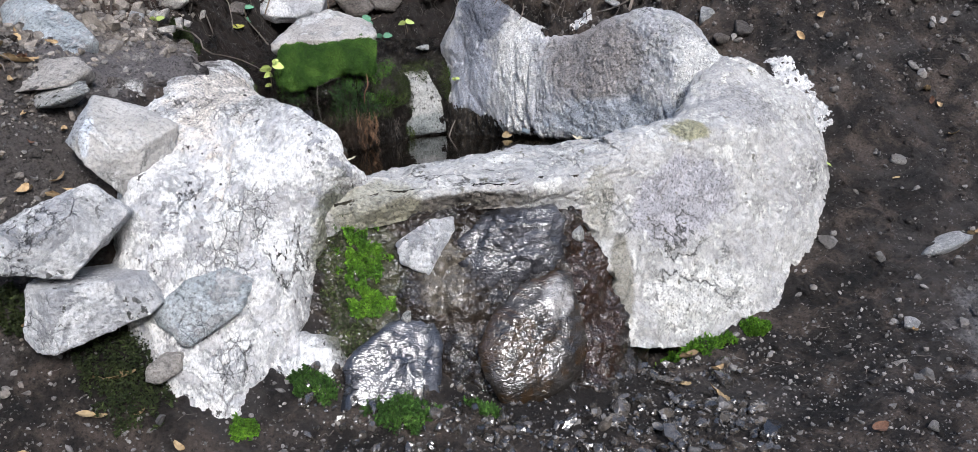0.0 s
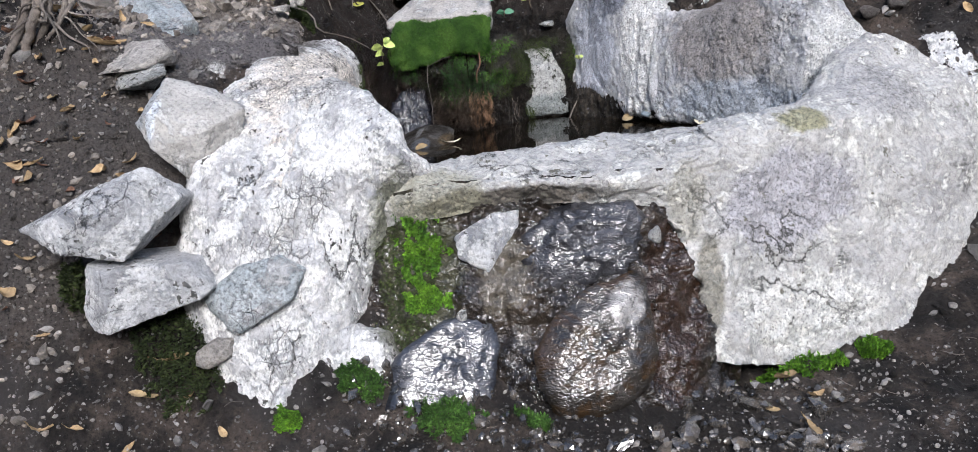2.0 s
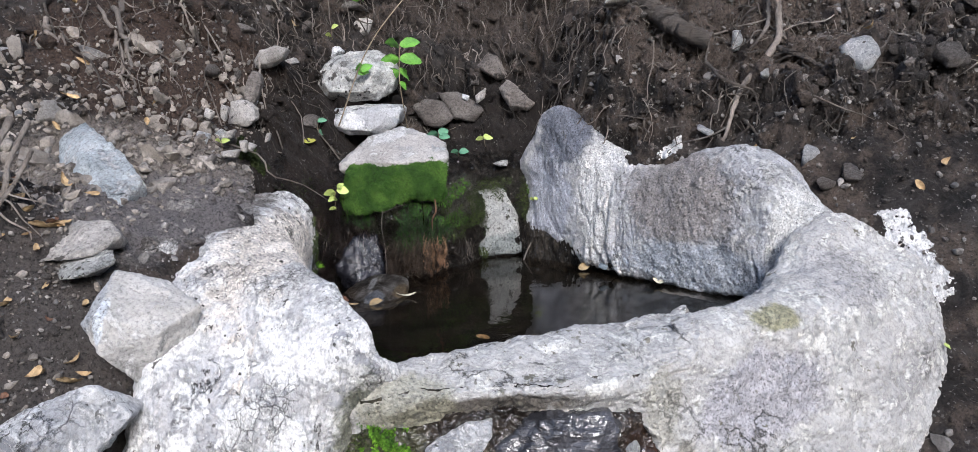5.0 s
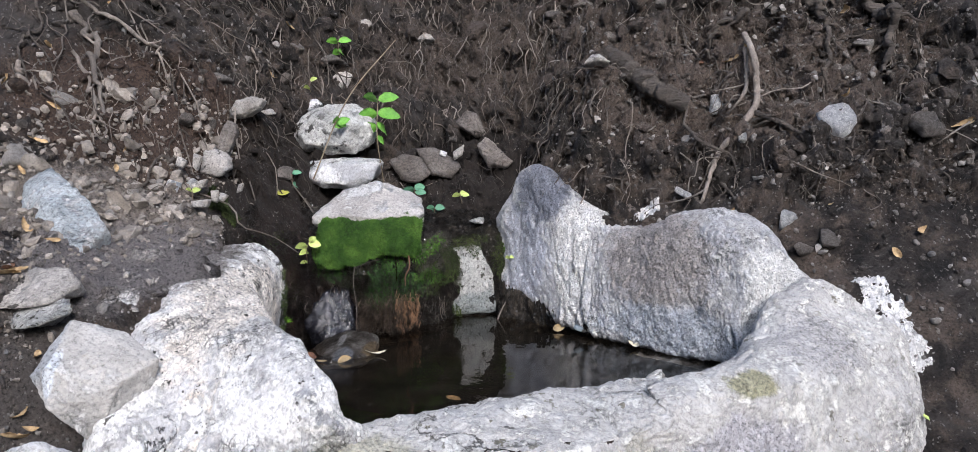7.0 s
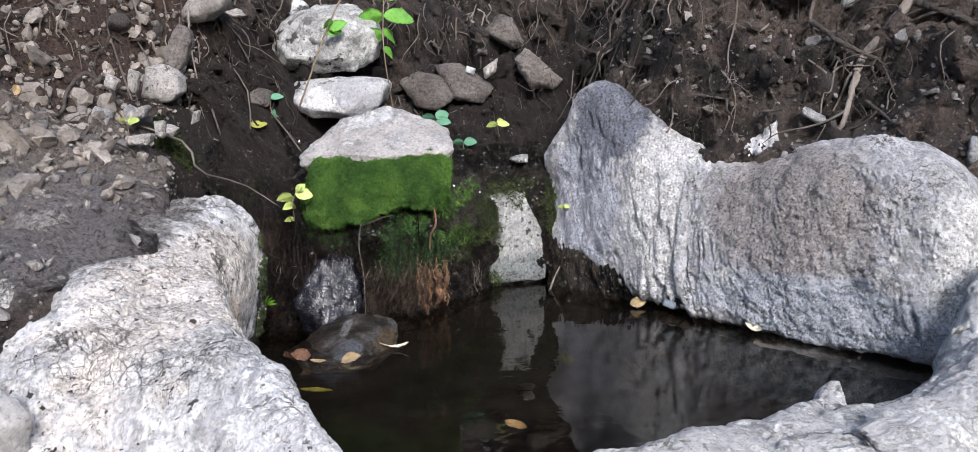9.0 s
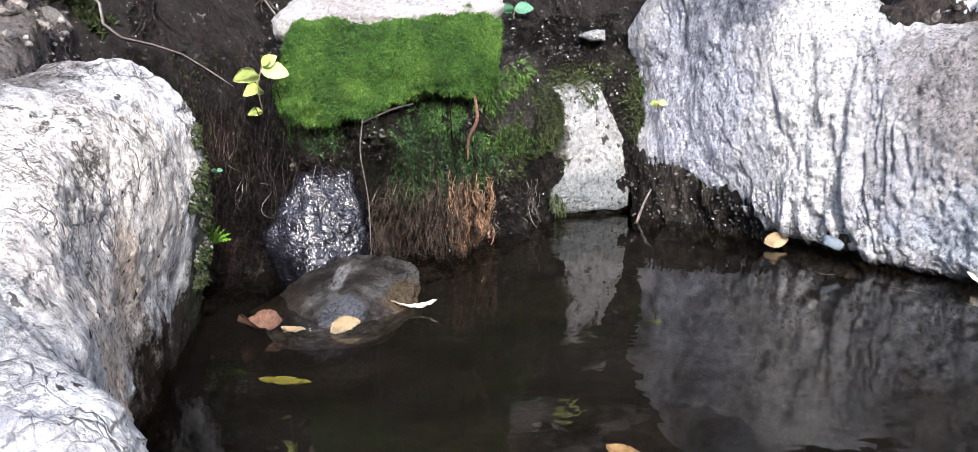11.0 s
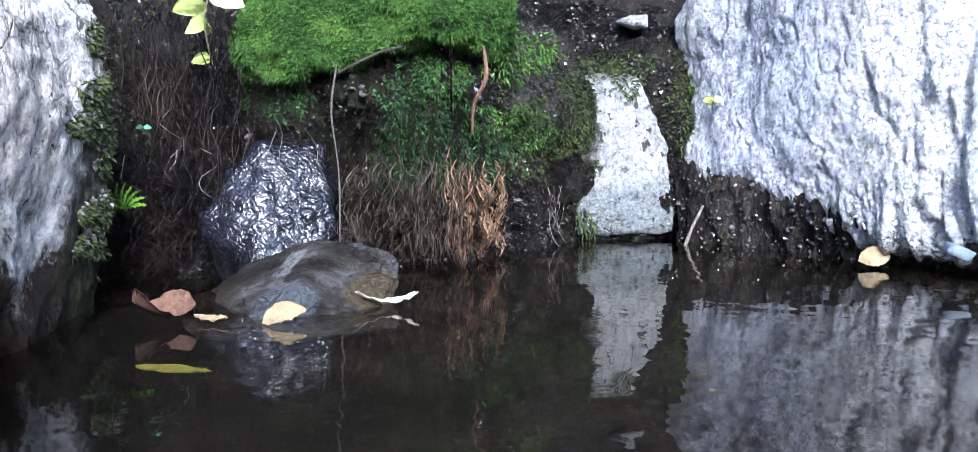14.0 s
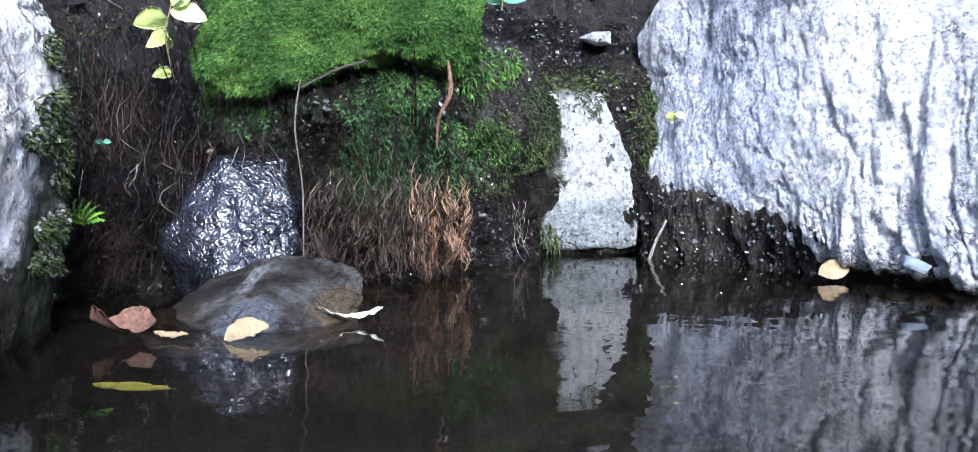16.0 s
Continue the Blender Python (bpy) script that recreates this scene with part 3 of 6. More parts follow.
def rock(corners=None, size=(1, 1, 1), seed=1, level=4, soft=30.0, amp=0.045, freq=3.4, cuts=10, chips=7):
    """A broken stone: the solid between planes, its edges rounded, its faces roughened. Corners give its planes, or chance."""
    rng = np.random.RandomState(seed)
    D, F = ICO[level]
    if corners is None:
        n = rng.normal(size=(cuts, 3))
        n /= np.linalg.norm(n, axis=1, keepdims=True)
        h = rng.uniform(0.62, 0.95, cuts)
        mid, S = np.zeros(3), np.array(size) / 2
    else:
        mid, pl = planes_of(corners)
        soft = 240.0
        n, h, S, mid = np.array([p[0][:] for p in pl]), np.array([p[1] for p in pl]), np.ones(3), np.array(mid)
        e = rng.normal(size=(chips, 3))
        e /= np.linalg.norm(e, axis=1, keepdims=True)
        n, h = np.r_[n, e], np.r_[h, ((np.array(corners) - mid) @ e.T).max(0) * rng.uniform(0.87, 0.985, chips)]
    ref = h.mean()
    inv = np.maximum(D @ n.T, 0) / (h / ref)
    top = inv.max(1, keepdims=True) + 1e-9
    r = 1.0 / (top[:, 0] * ((inv / top)**soft).sum(1) ** (1 / soft) + 1e-6)
    r = np.minimum(r, 3.0) * ref
    base = D * r[:, None] * S
    scale = np.abs(base).max()
    d = rough_noise(base / scale, freq, 6, 0.85, seed) * amp * scale + 0.5 * amp * scale * (cell_noise(base / scale, 3.0, seed) - 0.3)
    turn = np.array(Euler(rng.uniform(-0.7, 0.7, 3)).to_matrix())
    layers = rough_noise(base / scale @ turn.T, 2.2, 4, 0.8, seed + 3, (1, 1, 4.5))
    d = d + 0.4 * amp * scale * (np.abs(layers) - 0.3)
    if level > 3:
        bent = base / scale + 0.06 * np.stack([rough_noise(base / scale, 5, 2, 0.8, seed + k) for k in (1, 2, 3)], 1)
        d = d + scale * (0.035 * (cell_noise(bent, 4.5, seed + 6) - 0.3) + 0.016 * (cell_noise(bent, 11, seed + 7) - 0.3))
    return base + D * d[:, None] + mid, F


def tube(pts, radii, sides=6, n=None):
    """A tapered tube through the points."""
    P = spline(pts, n or 5 * len(pts))
    R = np.interp(np.linspace(0, 1, len(P)), np.linspace(0, 1, len(radii)), radii)
    T = np.gradient(P, axis=0)
    T /= np.linalg.norm(T, axis=1, keepdims=True) + 1e-9
    A = np.cross(T, (0.31, 0.52, 0.79))
    A /= np.linalg.norm(A, axis=1, keepdims=True) + 1e-9
    B = np.cross(T, A)
    ang = np.linspace(0, 2 * math.pi, sides, endpoint=False)
    V = P[:, None] + R[:, None, None] * (np.cos(ang)[None, :, None] * A[:, None] + np.sin(ang)[None, :, None] * B[:, None])
    F = [(i * sides + k, i * sides + (k + 1) % sides, (i + 1) * sides + (k + 1) % sides, (i + 1) * sides + k) for i in range(len(P) - 1) for k in range(sides)]
    return V.reshape(-1, 3), F


def join(pieces):
    V, F, n = [], [], 0
    for v, f in pieces:
        V.append(np.asarray(v))
        F += [[i + n for i in q] for q in f]
        n += len(v)
    return np.concatenate(V), F


# ---- ground: trodden path in front, soil banks behind and beside the spring ----
KNOWN_GROUND = [
    (0.2, -0.3, -0.45), (-1.6, 0.2, -0.42), (1.9, 0.2, -0.44), (0.2, 1.5, -0.44), (0.45, 2.15, -0.42), (0.9, 2.15, -0.40), (1.5, 2.3, -0.30),
    (-0.65, 1.75, -0.33), (-0.42, 1.78, -0.37), (-1.05, 1.62, -0.22), (-0.9, 1.9, 0.08), (-0.95, 2.5, 0.40), (-0.80, 2.19, 0.315), (-0.90, 2.22, 0.365), (-0.815, 2.36, 0.352), (-0.75, 2.42, 0.35), (-0.79, 2.6, 0.36), (-0.87, 2.85, 0.39), (-0.89, 2.94, 0.40), (-1.05, 2.10, 0.45), (-1.35, 2.3, 0.45), (-1.1, 3.05, 0.50),
    (-1.15, 3.3, 0.85), (-0.85, 3.15, 0.30), (-0.8, 3.5, 0.5), (-0.45, 3.75, 0.52), (-0.12, 3.72, 0.44), (-0.2, 3.95, 0.95), (0.17, 3.55, 0.80), (0.74, 3.575, 0.84),
    (0.9, 3.3, 0.60), (0.3, 3.36, 0.40), (0.68, 3.22, 0.43), (0.95, 3.02, 0.22), (1.12, 2.85, -0.02), (0.75, 2.4, -0.38), (1.5, 3.1, 0.25)]


def thin_plate(pts, stiff=1e-3):
    P = np.array(pts)
    k = lambda r2: np.where(r2 > 0, 0.5 * r2 * np.log(r2 + 1e-12), 0)
    K = k(((P[:, None, :2] - P[None, :, :2]) ** 2).sum(2)) + stiff * np.eye(len(P))
    L = np.c_[np.ones(len(P)), P[:, :2]]
    w = np.linalg.solve(np.block([[K, L], [L.T, np.zeros((3, 3))]]), np.r_[P[:, 2], 0, 0, 0])

    def height(x, y):
        out = w[-3] + w[-2] * x + w[-1] * y
        for (a, b), q in zip(P[:, :2], w[: len(P)]):
            out = out + q * k((x - a) ** 2 + (y - b) ** 2)
        return out
    return height


POOL = ((-0.95, 3.05), (-0.62, 2.35), (-0.3, 2.0), (-0.3, 1.93), (0.35, 2.12), (0.75, 2.45), (0.95, 2.7), (0.85, 2.85), (0.5, 3.1), (0.1, 3.42), (-0.15, 3.68), (-0.4, 3.5), (-0.65, 3.3))


def inside(x, y, poly):
    hit = np.zeros(x.shape, bool)
    for (x0, y0), (x1, y1) in zip(poly, poly[1:] + poly[:1]):
        hit ^= ((y0 > y) != (y1 > y)) & (x < (x1 - x0) * (y - y0) / (y1 - y0 + 1e-9) + x0)
    return hit


plate = thin_plate(KNOWN_GROUND)


def ground_height(x, y):
    x, y = np.asarray(x, float), np.asarray(y, float)
    xc, yc = np.clip(x, -1.7, 1.9), np.clip(y, -0.4, 3.75)
    z = np.clip(plate(xc, yc), -0.47, 1.2)
    z = z + np.minimum(1.6 * np.maximum(y - 3.75, 0), 0.9) + 0.25 * np.clip(y - 4.2, 0, 30) + 0.06 * np.clip(np.abs(x - xc), 0, 60)
    z = z + np.minimum(0.5 * np.maximum(-1.2 - y, 0), 3.3) + np.minimum(0.42 * np.maximum(np.abs(x) - 2.3, 0), 3.0)  # unseen slopes added behind and beside, to block low sky and darken wet reflections
    z = np.where(inside(x, y, POOL), np.minimum(z, -0.24 - 0.22 * (y < 2.4)), z)
    return z


def stretch_axis(a, b, step, far):
    core = np.arange(a, b, step)
    grow = step * 1.25 ** np.arange(1, 40)
    out = np.cumsum(grow)
    out = out[out < far]
    return np.r_[a - out[::-1], core, core[-1] + out]


gx, gy = stretch_axis(-1.7, 1.9, 0.0105, 70), stretch_axis(0.9, 4.3, 0.0105, 70)
X, Y = np.meshgrid(gx, gy, indexing="ij")
Z = ground_height(X, Y)
GV = np.stack([X, Y, Z], 2).reshape(-1, 3)
near = (np.abs(GV[:, 0]) < 2.2) & (GV[:, 1] > 0.4) & (GV[:, 1] < 4.8)
bumps = np.zeros(len(GV))
bumps[near] = (0.018 + 0.026 * np.clip((GV[near, 2] - 0.2) * 4, 0, 1)) * rough_noise(GV[near], 7, 6, 0.6, 4) + 0.009 * rough_noise(GV[near], 36, 3, 0.8, 9)
high = near & (GV[:, 2] > 0.35)
bumps[high] += 0.06 * np.clip((GV[high, 2] - 0.35) * 5, 0, 1) * (cell_noise(GV[high] + 0.02 * rough_noise(GV[high], 14, 3, 0.8, 6)[:, None], 11, 2) - 0.25)
GV[:, 2] += bumps
GV[:, 1] -= np.where(GV[:, 1] > 3.2, 1.5 * bumps, 0)
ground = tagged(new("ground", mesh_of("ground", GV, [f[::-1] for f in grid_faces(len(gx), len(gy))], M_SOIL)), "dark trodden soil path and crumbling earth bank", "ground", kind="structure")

# ---- water ----
BED = ((-0.97, 3.25), (-0.80, 2.6), (-0.36, 2.2), (-0.2, 2.22), (0.25, 2.46), (0.5, 2.66), (0.66, 2.8), (0.68, 3.0), (0.15, 3.45), (-0.15, 3.7), (-0.45, 3.55), (-0.7, 3.45))
bx, by = np.meshgrid(np.linspace(-0.97, 0.8, 90), np.linspace(2.0, 3.72, 90), indexing="ij")
BV = np.stack([bx, by, -0.15 + 0 * bx], 2).reshape(-1, 3)
BV[:, 2] += 0.02 * rough_noise(BV, 6, 5, 0.8, 2)
tagged(new("pool_bed", mesh_of("pool_bed", BV, [f for f in grid_faces(90, 90) if inside(BV[f[0]:f[0] + 1, 0], BV[f[0]:f[0] + 1, 1], BED)[0]], M_SILT)), "dark silt on the bed of the pool", "pool bed", kind="structure")
pool = tagged(new("water", mesh_of("water", [(x, y, 0) for x, y in ((-0.95, 3.2), (-0.75, 2.6), (-0.28, 2.12), (0.25, 2.5), (0.62, 2.8), (0.62, 3.0), (0.1, 3.4), (-0.15, 3.66), (-0.45, 3.5), (-0.7, 3.4))], [list(range(10))], M_WATER)),
              "still dark spring water filling the stone trough", "water", kind="structure")
pool.visible_shadow = False


def scatter(V, F, n, rng, keep=None):
    """n places and normals spread evenly over quads or triangles, kept where keep(places) is true."""
    V = np.asarray(V)
    T = np.array([(f[0], f[1], f[2]) for f in F] + [(f[0], f[2], f[3]) for f in F if len(f) == 4])
    if keep is not None:
        T = T[keep(V[T].mean(1))]
    a, b, c = V[T[:, 0]], V[T[:, 1]], V[T[:, 2]]
    nr = np.cross(b - a, c - a)
    ar = np.linalg.norm(nr, axis=1)
    k = rng.choice(len(T), n, p=ar / ar.sum())
    u, v = rng.rand(n, 1), rng.rand(n, 1)
    w = u + v > 1
    u, v = np.where(w, 1 - u, u), np.where(w, 1 - v, v)
    return a[k] + u * (b - a)[k] + v * (c - a)[k], nr[k] / (ar[k][:, None] + 1e-12)


def blades(P, N, rng, length, width, droop=0.3, spread=0.8):
    """Moss shoots: slender bent blades standing on places."""
    n = len(P)
    L = length * rng.uniform(0.5, 1.3, (n, 1))
    d = N + spread * rng.normal(size=(n, 3)) * 0.6 + np.array((0, 0, -droop))
    d /= np.linalg.norm(d, axis=1, keepdims=True)
    side = np.cross(d, rng.normal(size=(n, 3)))
    side *= width / (np.linalg.norm(side, axis=1, keepdims=True) + 1e-9)
    mid = P + d * L * 0.55
    tip = P + d * L + np.array((0, 0, -droop * 0.4)) * L
    V = np.stack([P - side * 0.6, P + side * 0.6, mid + side, mid - side, tip], 1).reshape(-1, 3)
    T = (np.arange(n)[:, None, None] * 5 + np.array(((0, 1, 2), (0, 2, 3), (3, 2, 4)))).reshape(-1, 3)
    return V, T


def strands(paths, radius, sides=4):
    return join([tube(p, [radius * r0, radius * r0 * 0.9, radius * 0.35], sides, max(9, 2 * len(p))) for p, r0 in paths])


rng = np.random.RandomState(11)

# ---- stone trough ----
def with_foot(st, back=(0.03, 0.045), z=-0.3):
    return [[(p[0][0] + back[0], p[0][1] + back[1], z), (p[0][0] + back[0], p[0][1] + back[1], p[0][2] - 0.06)] + list(p) for p in st]


trough = thing("stone_trough", "rough whitish mortared stone water trough with worn rim", "trough")
LEFT = [
    [(-.79, 2.96, -.2), (-.70, 2.91, .20), (-.745, 2.87, .335), (-.85, 2.80, .345), (-.95, 2.72, .30), (-1.02, 2.66, .1)],
    [(-.70, 2.72, -.2), (-.63, 2.60, .23), (-.69, 2.56, .325), (-.77, 2.42, .335), (-.86, 2.26, .25), (-.90, 2.15, .0)],
    [(-.62, 2.57, -.2), (-.54, 2.44, .22), (-.60, 2.38, .30), (-.67, 2.20, .285), (-.75, 2.03, .14), (-.79, 1.92, -.15)],
    [(-.54, 2.42, -.2), (-.45, 2.30, .215), (-.51, 2.2, .270), (-.60, 2.08, .195), (-.665, 1.89, .035), (-.69, 1.80, -.40)],
    [(-.38, 2.24, -.2), (-.28, 2.12, .17), (-.35, 2.075, .215), (-.47, 1.995, .085), (-.52, 1.88, -.13), (-.52, 1.79, -.42)],
    [(-.27, 2.2, -.2), (-.255, 2.1, .11), (-.26, 2.03, .14), (-.33, 2.02, .03), (-.385, 1.95, -.13), (-.41, 1.85, -.42)]]
LEFT.append([(x + .03, y + .10, z - .09) for x, y, z in LEFT[-1]])
SV, SF = loft(LEFT, 420, 340, 0.011, 8, 0.020, 5.0, 3.0, micro=0.0022, chip=0.0042)
line = SV[:, 0] + 0.508 + 0.10 * np.clip(0.16 - SV[:, 2], -0.1, 0.1) + 0.012 * rough_noise(SV, 14, 3, 0.8, 21)
fissure = np.exp(-(line / 0.0055) ** 2) + 0.35 * np.exp(-((line + 0.018) / 0.016) ** 2)
SV -= (0.016 * fissure * np.clip((SV[:, 2] - 0.05) * 14, 0, 1) * np.clip((0.27 - SV[:, 2]) * 14, 0, 1) * (SV[:, 1] < 2.2))[:, None] * np.array((0.1, -0.75, 0.65))
layer = rough_noise(SV @ np.array(((0.9, 0.1, 0.3), (0, 0.8, 0.2), (-0.4, 0.3, 1.0))).T, 7, 4, 0.8, 12, (0.5, 0.5, 3.2))
SV += (0.006 * np.abs(layer) * (SV[:, 1] < 2.7))[:, None] * np.array((0.1, -0.75, 0.65))
SV[:, 1] += np.clip((-0.28 - SV[:, 2]) * 9, 0, 1) * 0.035 * rough_noise(SV, 9, 4, 0.8, 19)
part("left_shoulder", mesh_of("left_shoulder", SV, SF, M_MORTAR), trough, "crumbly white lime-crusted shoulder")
FRONT = [
    [(-.50, 2.3, -.2), (-.45, 2.2, .0), (-.42, 2.12, .0), (-.42, 2.1, -.05), (-.42, 2.03, -.2), (-.45, 1.93, -.42)],
    [(-.33, 2.3, -.2), (-.31, 2.17, .065), (-.27, 2.05, .055), (-.28, 2.06, -.02), (-.25, 1.99, -.2), (-.27, 1.90, -.42)],
    [(-.15, 2.4, -.2), (-.13, 2.27, .085), (-.10, 2.09, .065), (-.10, 2.10, .0), (-.10, 2.015, -.18), (-.1, 1.93, -.42)],
    [(.08, 2.55, -.2), (.06, 2.385, .085), (.06, 2.135, .06), (.07, 2.16, .0), (.07, 2.07, -.14), (.08, 1.95, -.42)],
    [(.3, 2.65, -.2), (.25, 2.50, .085), (.24, 2.22, .055), (.25, 2.23, -.03), (.27, 2.15, -.2), (.3, 2.03, -.42)]]
FRONT.append([(x + .12, y + .20, z - .03) for x, y, z in FRONT[-1]])
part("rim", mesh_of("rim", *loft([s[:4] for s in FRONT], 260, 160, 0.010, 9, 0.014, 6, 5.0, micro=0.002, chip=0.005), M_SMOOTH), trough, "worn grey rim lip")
WALL = loft([[s[2]] + s[3:] for s in FRONT], 260, 180, 0.016, 10, 0.03, 9, 6.0, micro=0.004, chip=0.009)
part("spill_wall", mesh_of("spill_wall", *WALL, M_WET), trough, "wet dark brown spill face")
RIGHT = [
    [(.22, 2.65, -.2), (.18, 2.45, .06), (.20, 2.31, .03), (.26, 2.32, -.10), (.32, 2.30, -.37)],
    [(.25, 2.65, -.2), (.22, 2.47, .08), (.25, 2.25, .045), (.30, 2.225, -.10), (.375, 2.19, -.37)],
    [(.42, 2.75, -.2), (.40, 2.55, .085), (.46, 2.36, .11), (.50, 2.34, -.15), (.54, 2.31, -.42)],
    [(.55, 2.85, -.2), (.52, 2.67, .10), (.64, 2.50, .115), (.67, 2.45, -.13), (.72, 2.385, -.42)],
    [(.60, 2.9, -.2), (.60, 2.80, .155), (.80, 2.66, .11), (.86, 2.60, -.1), (.90, 2.56, -.35)],
    [(.62, 2.95, -.2), (.65, 2.86, .22), (.88, 2.80, .14), (.99, 2.76, -.03), (1.01, 2.74, -.3)],
    [(.70, 3.0, 0), (.72, 2.92, .25), (.88, 2.88, .20), (.99, 2.88, .1), (1.02, 2.9, -.1)]]
FV, FF = loft(RIGHT, 350, 260, 0.011, 9, 0.016, 5, 7.0, micro=0.0026, chip=0.0045)
FV[:, 0] += np.clip((0.46 - FV[:, 0]) * 8, 0, 1) * 0.030 * rough_noise(FV, 13, 5, 0.8, 17)
FV[:, 1] += np.clip((-0.26 - FV[:, 2]) * 8, 0, 1) * 0.020 * rough_noise(FV, 11, 4, 0.8, 18)
groove(FV, [(.46, 2.42, .10), (.52, 2.40, .095), (.58, 2.41, .075), (.64, 2.43, .03), (.68, 2.44, .02)], .005, .016, (.3, -.7, .6))
groove(FV, [(.77, 2.58, .09), (.75, 2.54, .04), (.78, 2.55, -.01), (.77, 2.54, -.06)], .005, .014, (.5, -.8, .2))
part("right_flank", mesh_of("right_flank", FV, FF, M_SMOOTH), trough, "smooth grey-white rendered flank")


def embedded(name, corners, mat, parent, label, seed=1, level=5, **k):
    return part(name, mesh_of(name, *rock(corners, seed=seed, level=level, **k), mat), parent, label)


def slab_corners(front, depth):
    """The front corners of a stone and the same ones set back."""
    return list(front) + [(x, y + depth, z) for x, y, z in front]


def face_corners(outline, y, bulge, depth, lean=0.0, turn=0.0):
    """Corners of a stone from the outline (x, z) of its front, which lies about y, leans back with height and turns back towards +x."""
    o = np.array(outline)
    c = o.mean(0)
    at = lambda q, dy: [(x, y + dy + lean * (z - c[1]) + turn * (x - c[0]), z) for x, z in q]
    return at(o, 0) + at(c + (o - c) * 0.62, -bulge) + at(c + (o - c) * 0.8, depth)


embedded("wet_stone", face_corners([(-.268, -.258), (-.187, -.205), (-.08, -.205), (-.065, -.26), (-.07, -.37), (-.15, -.40), (-.275, -.385)], 1.932, .006, .14, .6, .42), M_SHEEN, trough, "wet stone mirroring the sky", 121, amp=0.025, freq=5, chips=3)
embedded("wet_stone", face_corners([(.005, -.27), (.045, -.205), (.104, -.16), (.198, -.132), (.226, -.147), (.236, -.228), (.256, -.293), (.24, -.347), (.186, -.385), (.074, -.40), (.03, -.355)], 2.01, .022, .14, .5, .35), M_WETPALE, trough, "wet pale stone with brown algae", 22, amp=0.03, freq=4, chips=5)
embedded("wet_stone", face_corners([(-.03, -.06), (.037, -.005), (.193, .0), (.225, -.04), (.205, -.135), (.078, -.175), (-.031, -.165)], 2.108, .012, .14, .36, .2), M_GLOSS, trough, "dark wet stone under the spill lip", 23, amp=0.09, freq=4, chips=9)
embedded("pale_patch", face_corners([(-.161, -.042), (-.121, -.029), (-.084, -.002), (-.028, .0), (-.03, -.03), (-.063, -.07), (-.091, -.125), (-.114, -.104), (-.152, -.091)], 2.062, .006, .06, .2, .3), M_STONE, trough, "dry pale stone left above the wet", 24, 5, amp=0.035, freq=4, chips=2)
embedded("mortar_foot", face_corners([(-.47, -.28), (-.38, -.20), (-.29, -.23), (-.255, -.33), (-.262, -.43), (-.33, -.47), (-.48, -.46)], 1.885, .012, .14, .4, .3), M_MORTAR, trough, "crumbling mortar stained green at the foot", 27, amp=0.06, freq=5, chips=8)
embedded("grey_stone", slab_corners([(-.36, 1.915, -.37), (-.30, 1.92, -.34), (-.27, 1.925, -.36), (-.275, 1.91, -.42), (-.35, 1.90, -.42)], .08), M_STONE, trough, "small grey stone at the foot", 25, 4)
embedded("blue_stone", face_corners([(-.645, -.11), (-.57, -.055), (-.50, -.042), (-.44, -.075), (-.46, -.13), (-.565, -.188)], 1.868, .004, .12, .4, .3), M_BLUE, trough, "blue-grey stone bedded in mortar", 26, amp=0.018, freq=4, chips=2)
for k, (x, y, z) in enumerate(((-.136, 2.0, -.19), (.24, 2.125, -.07))):
    part("white_chip", mesh_of("white_chip", *rock(None, (.018, .012, .026), 30 + k, 3, 5), M_WHITE), trough, "", pose(x, y, z, 10 * k, 30 - 20 * k, 0))

# moss on the trough
P, N = scatter(*WALL, 5200, rng, lambda p: (np.abs(p[:, 0] + 0.232 - 0.10 * (-p[:, 2] - .1)) < 0.030 + 0.014 * np.sin(p[:, 2] * 60) + 0.014 * np.sin(p[:, 2] * 130 + p[:, 0] * 80) + 0.012 * np.sin(p[:, 0] * 210)) & (p[:, 2] < 0.005) & (p[:, 2] > -0.19))
part("moss_patch", mesh_np("moss_patch", *blades(P, N, rng, 0.010, 0.0028, 0.2), M_LUSH), trough, "bright green moss patch", kind="stuff")
P, N = scatter(*WALL, 5200, rng, lambda p: (((p[:, 0] + 0.26) / 0.08) ** 2 + ((p[:, 2] + 0.12) / 0.17) ** 2 < 0.8 + 0.5 * np.sin(p[:, 2] * 70) * np.sin(p[:, 0] * 90)) | ((p[:, 0] < -.22) & (p[:, 2] < -.22)))
part("moss_film", mesh_np("moss_film", *blades(P, N, rng, 0.006, 0.002, 0.3), M_DULLMOSS), trough, "thin dull moss film", kind="stuff")

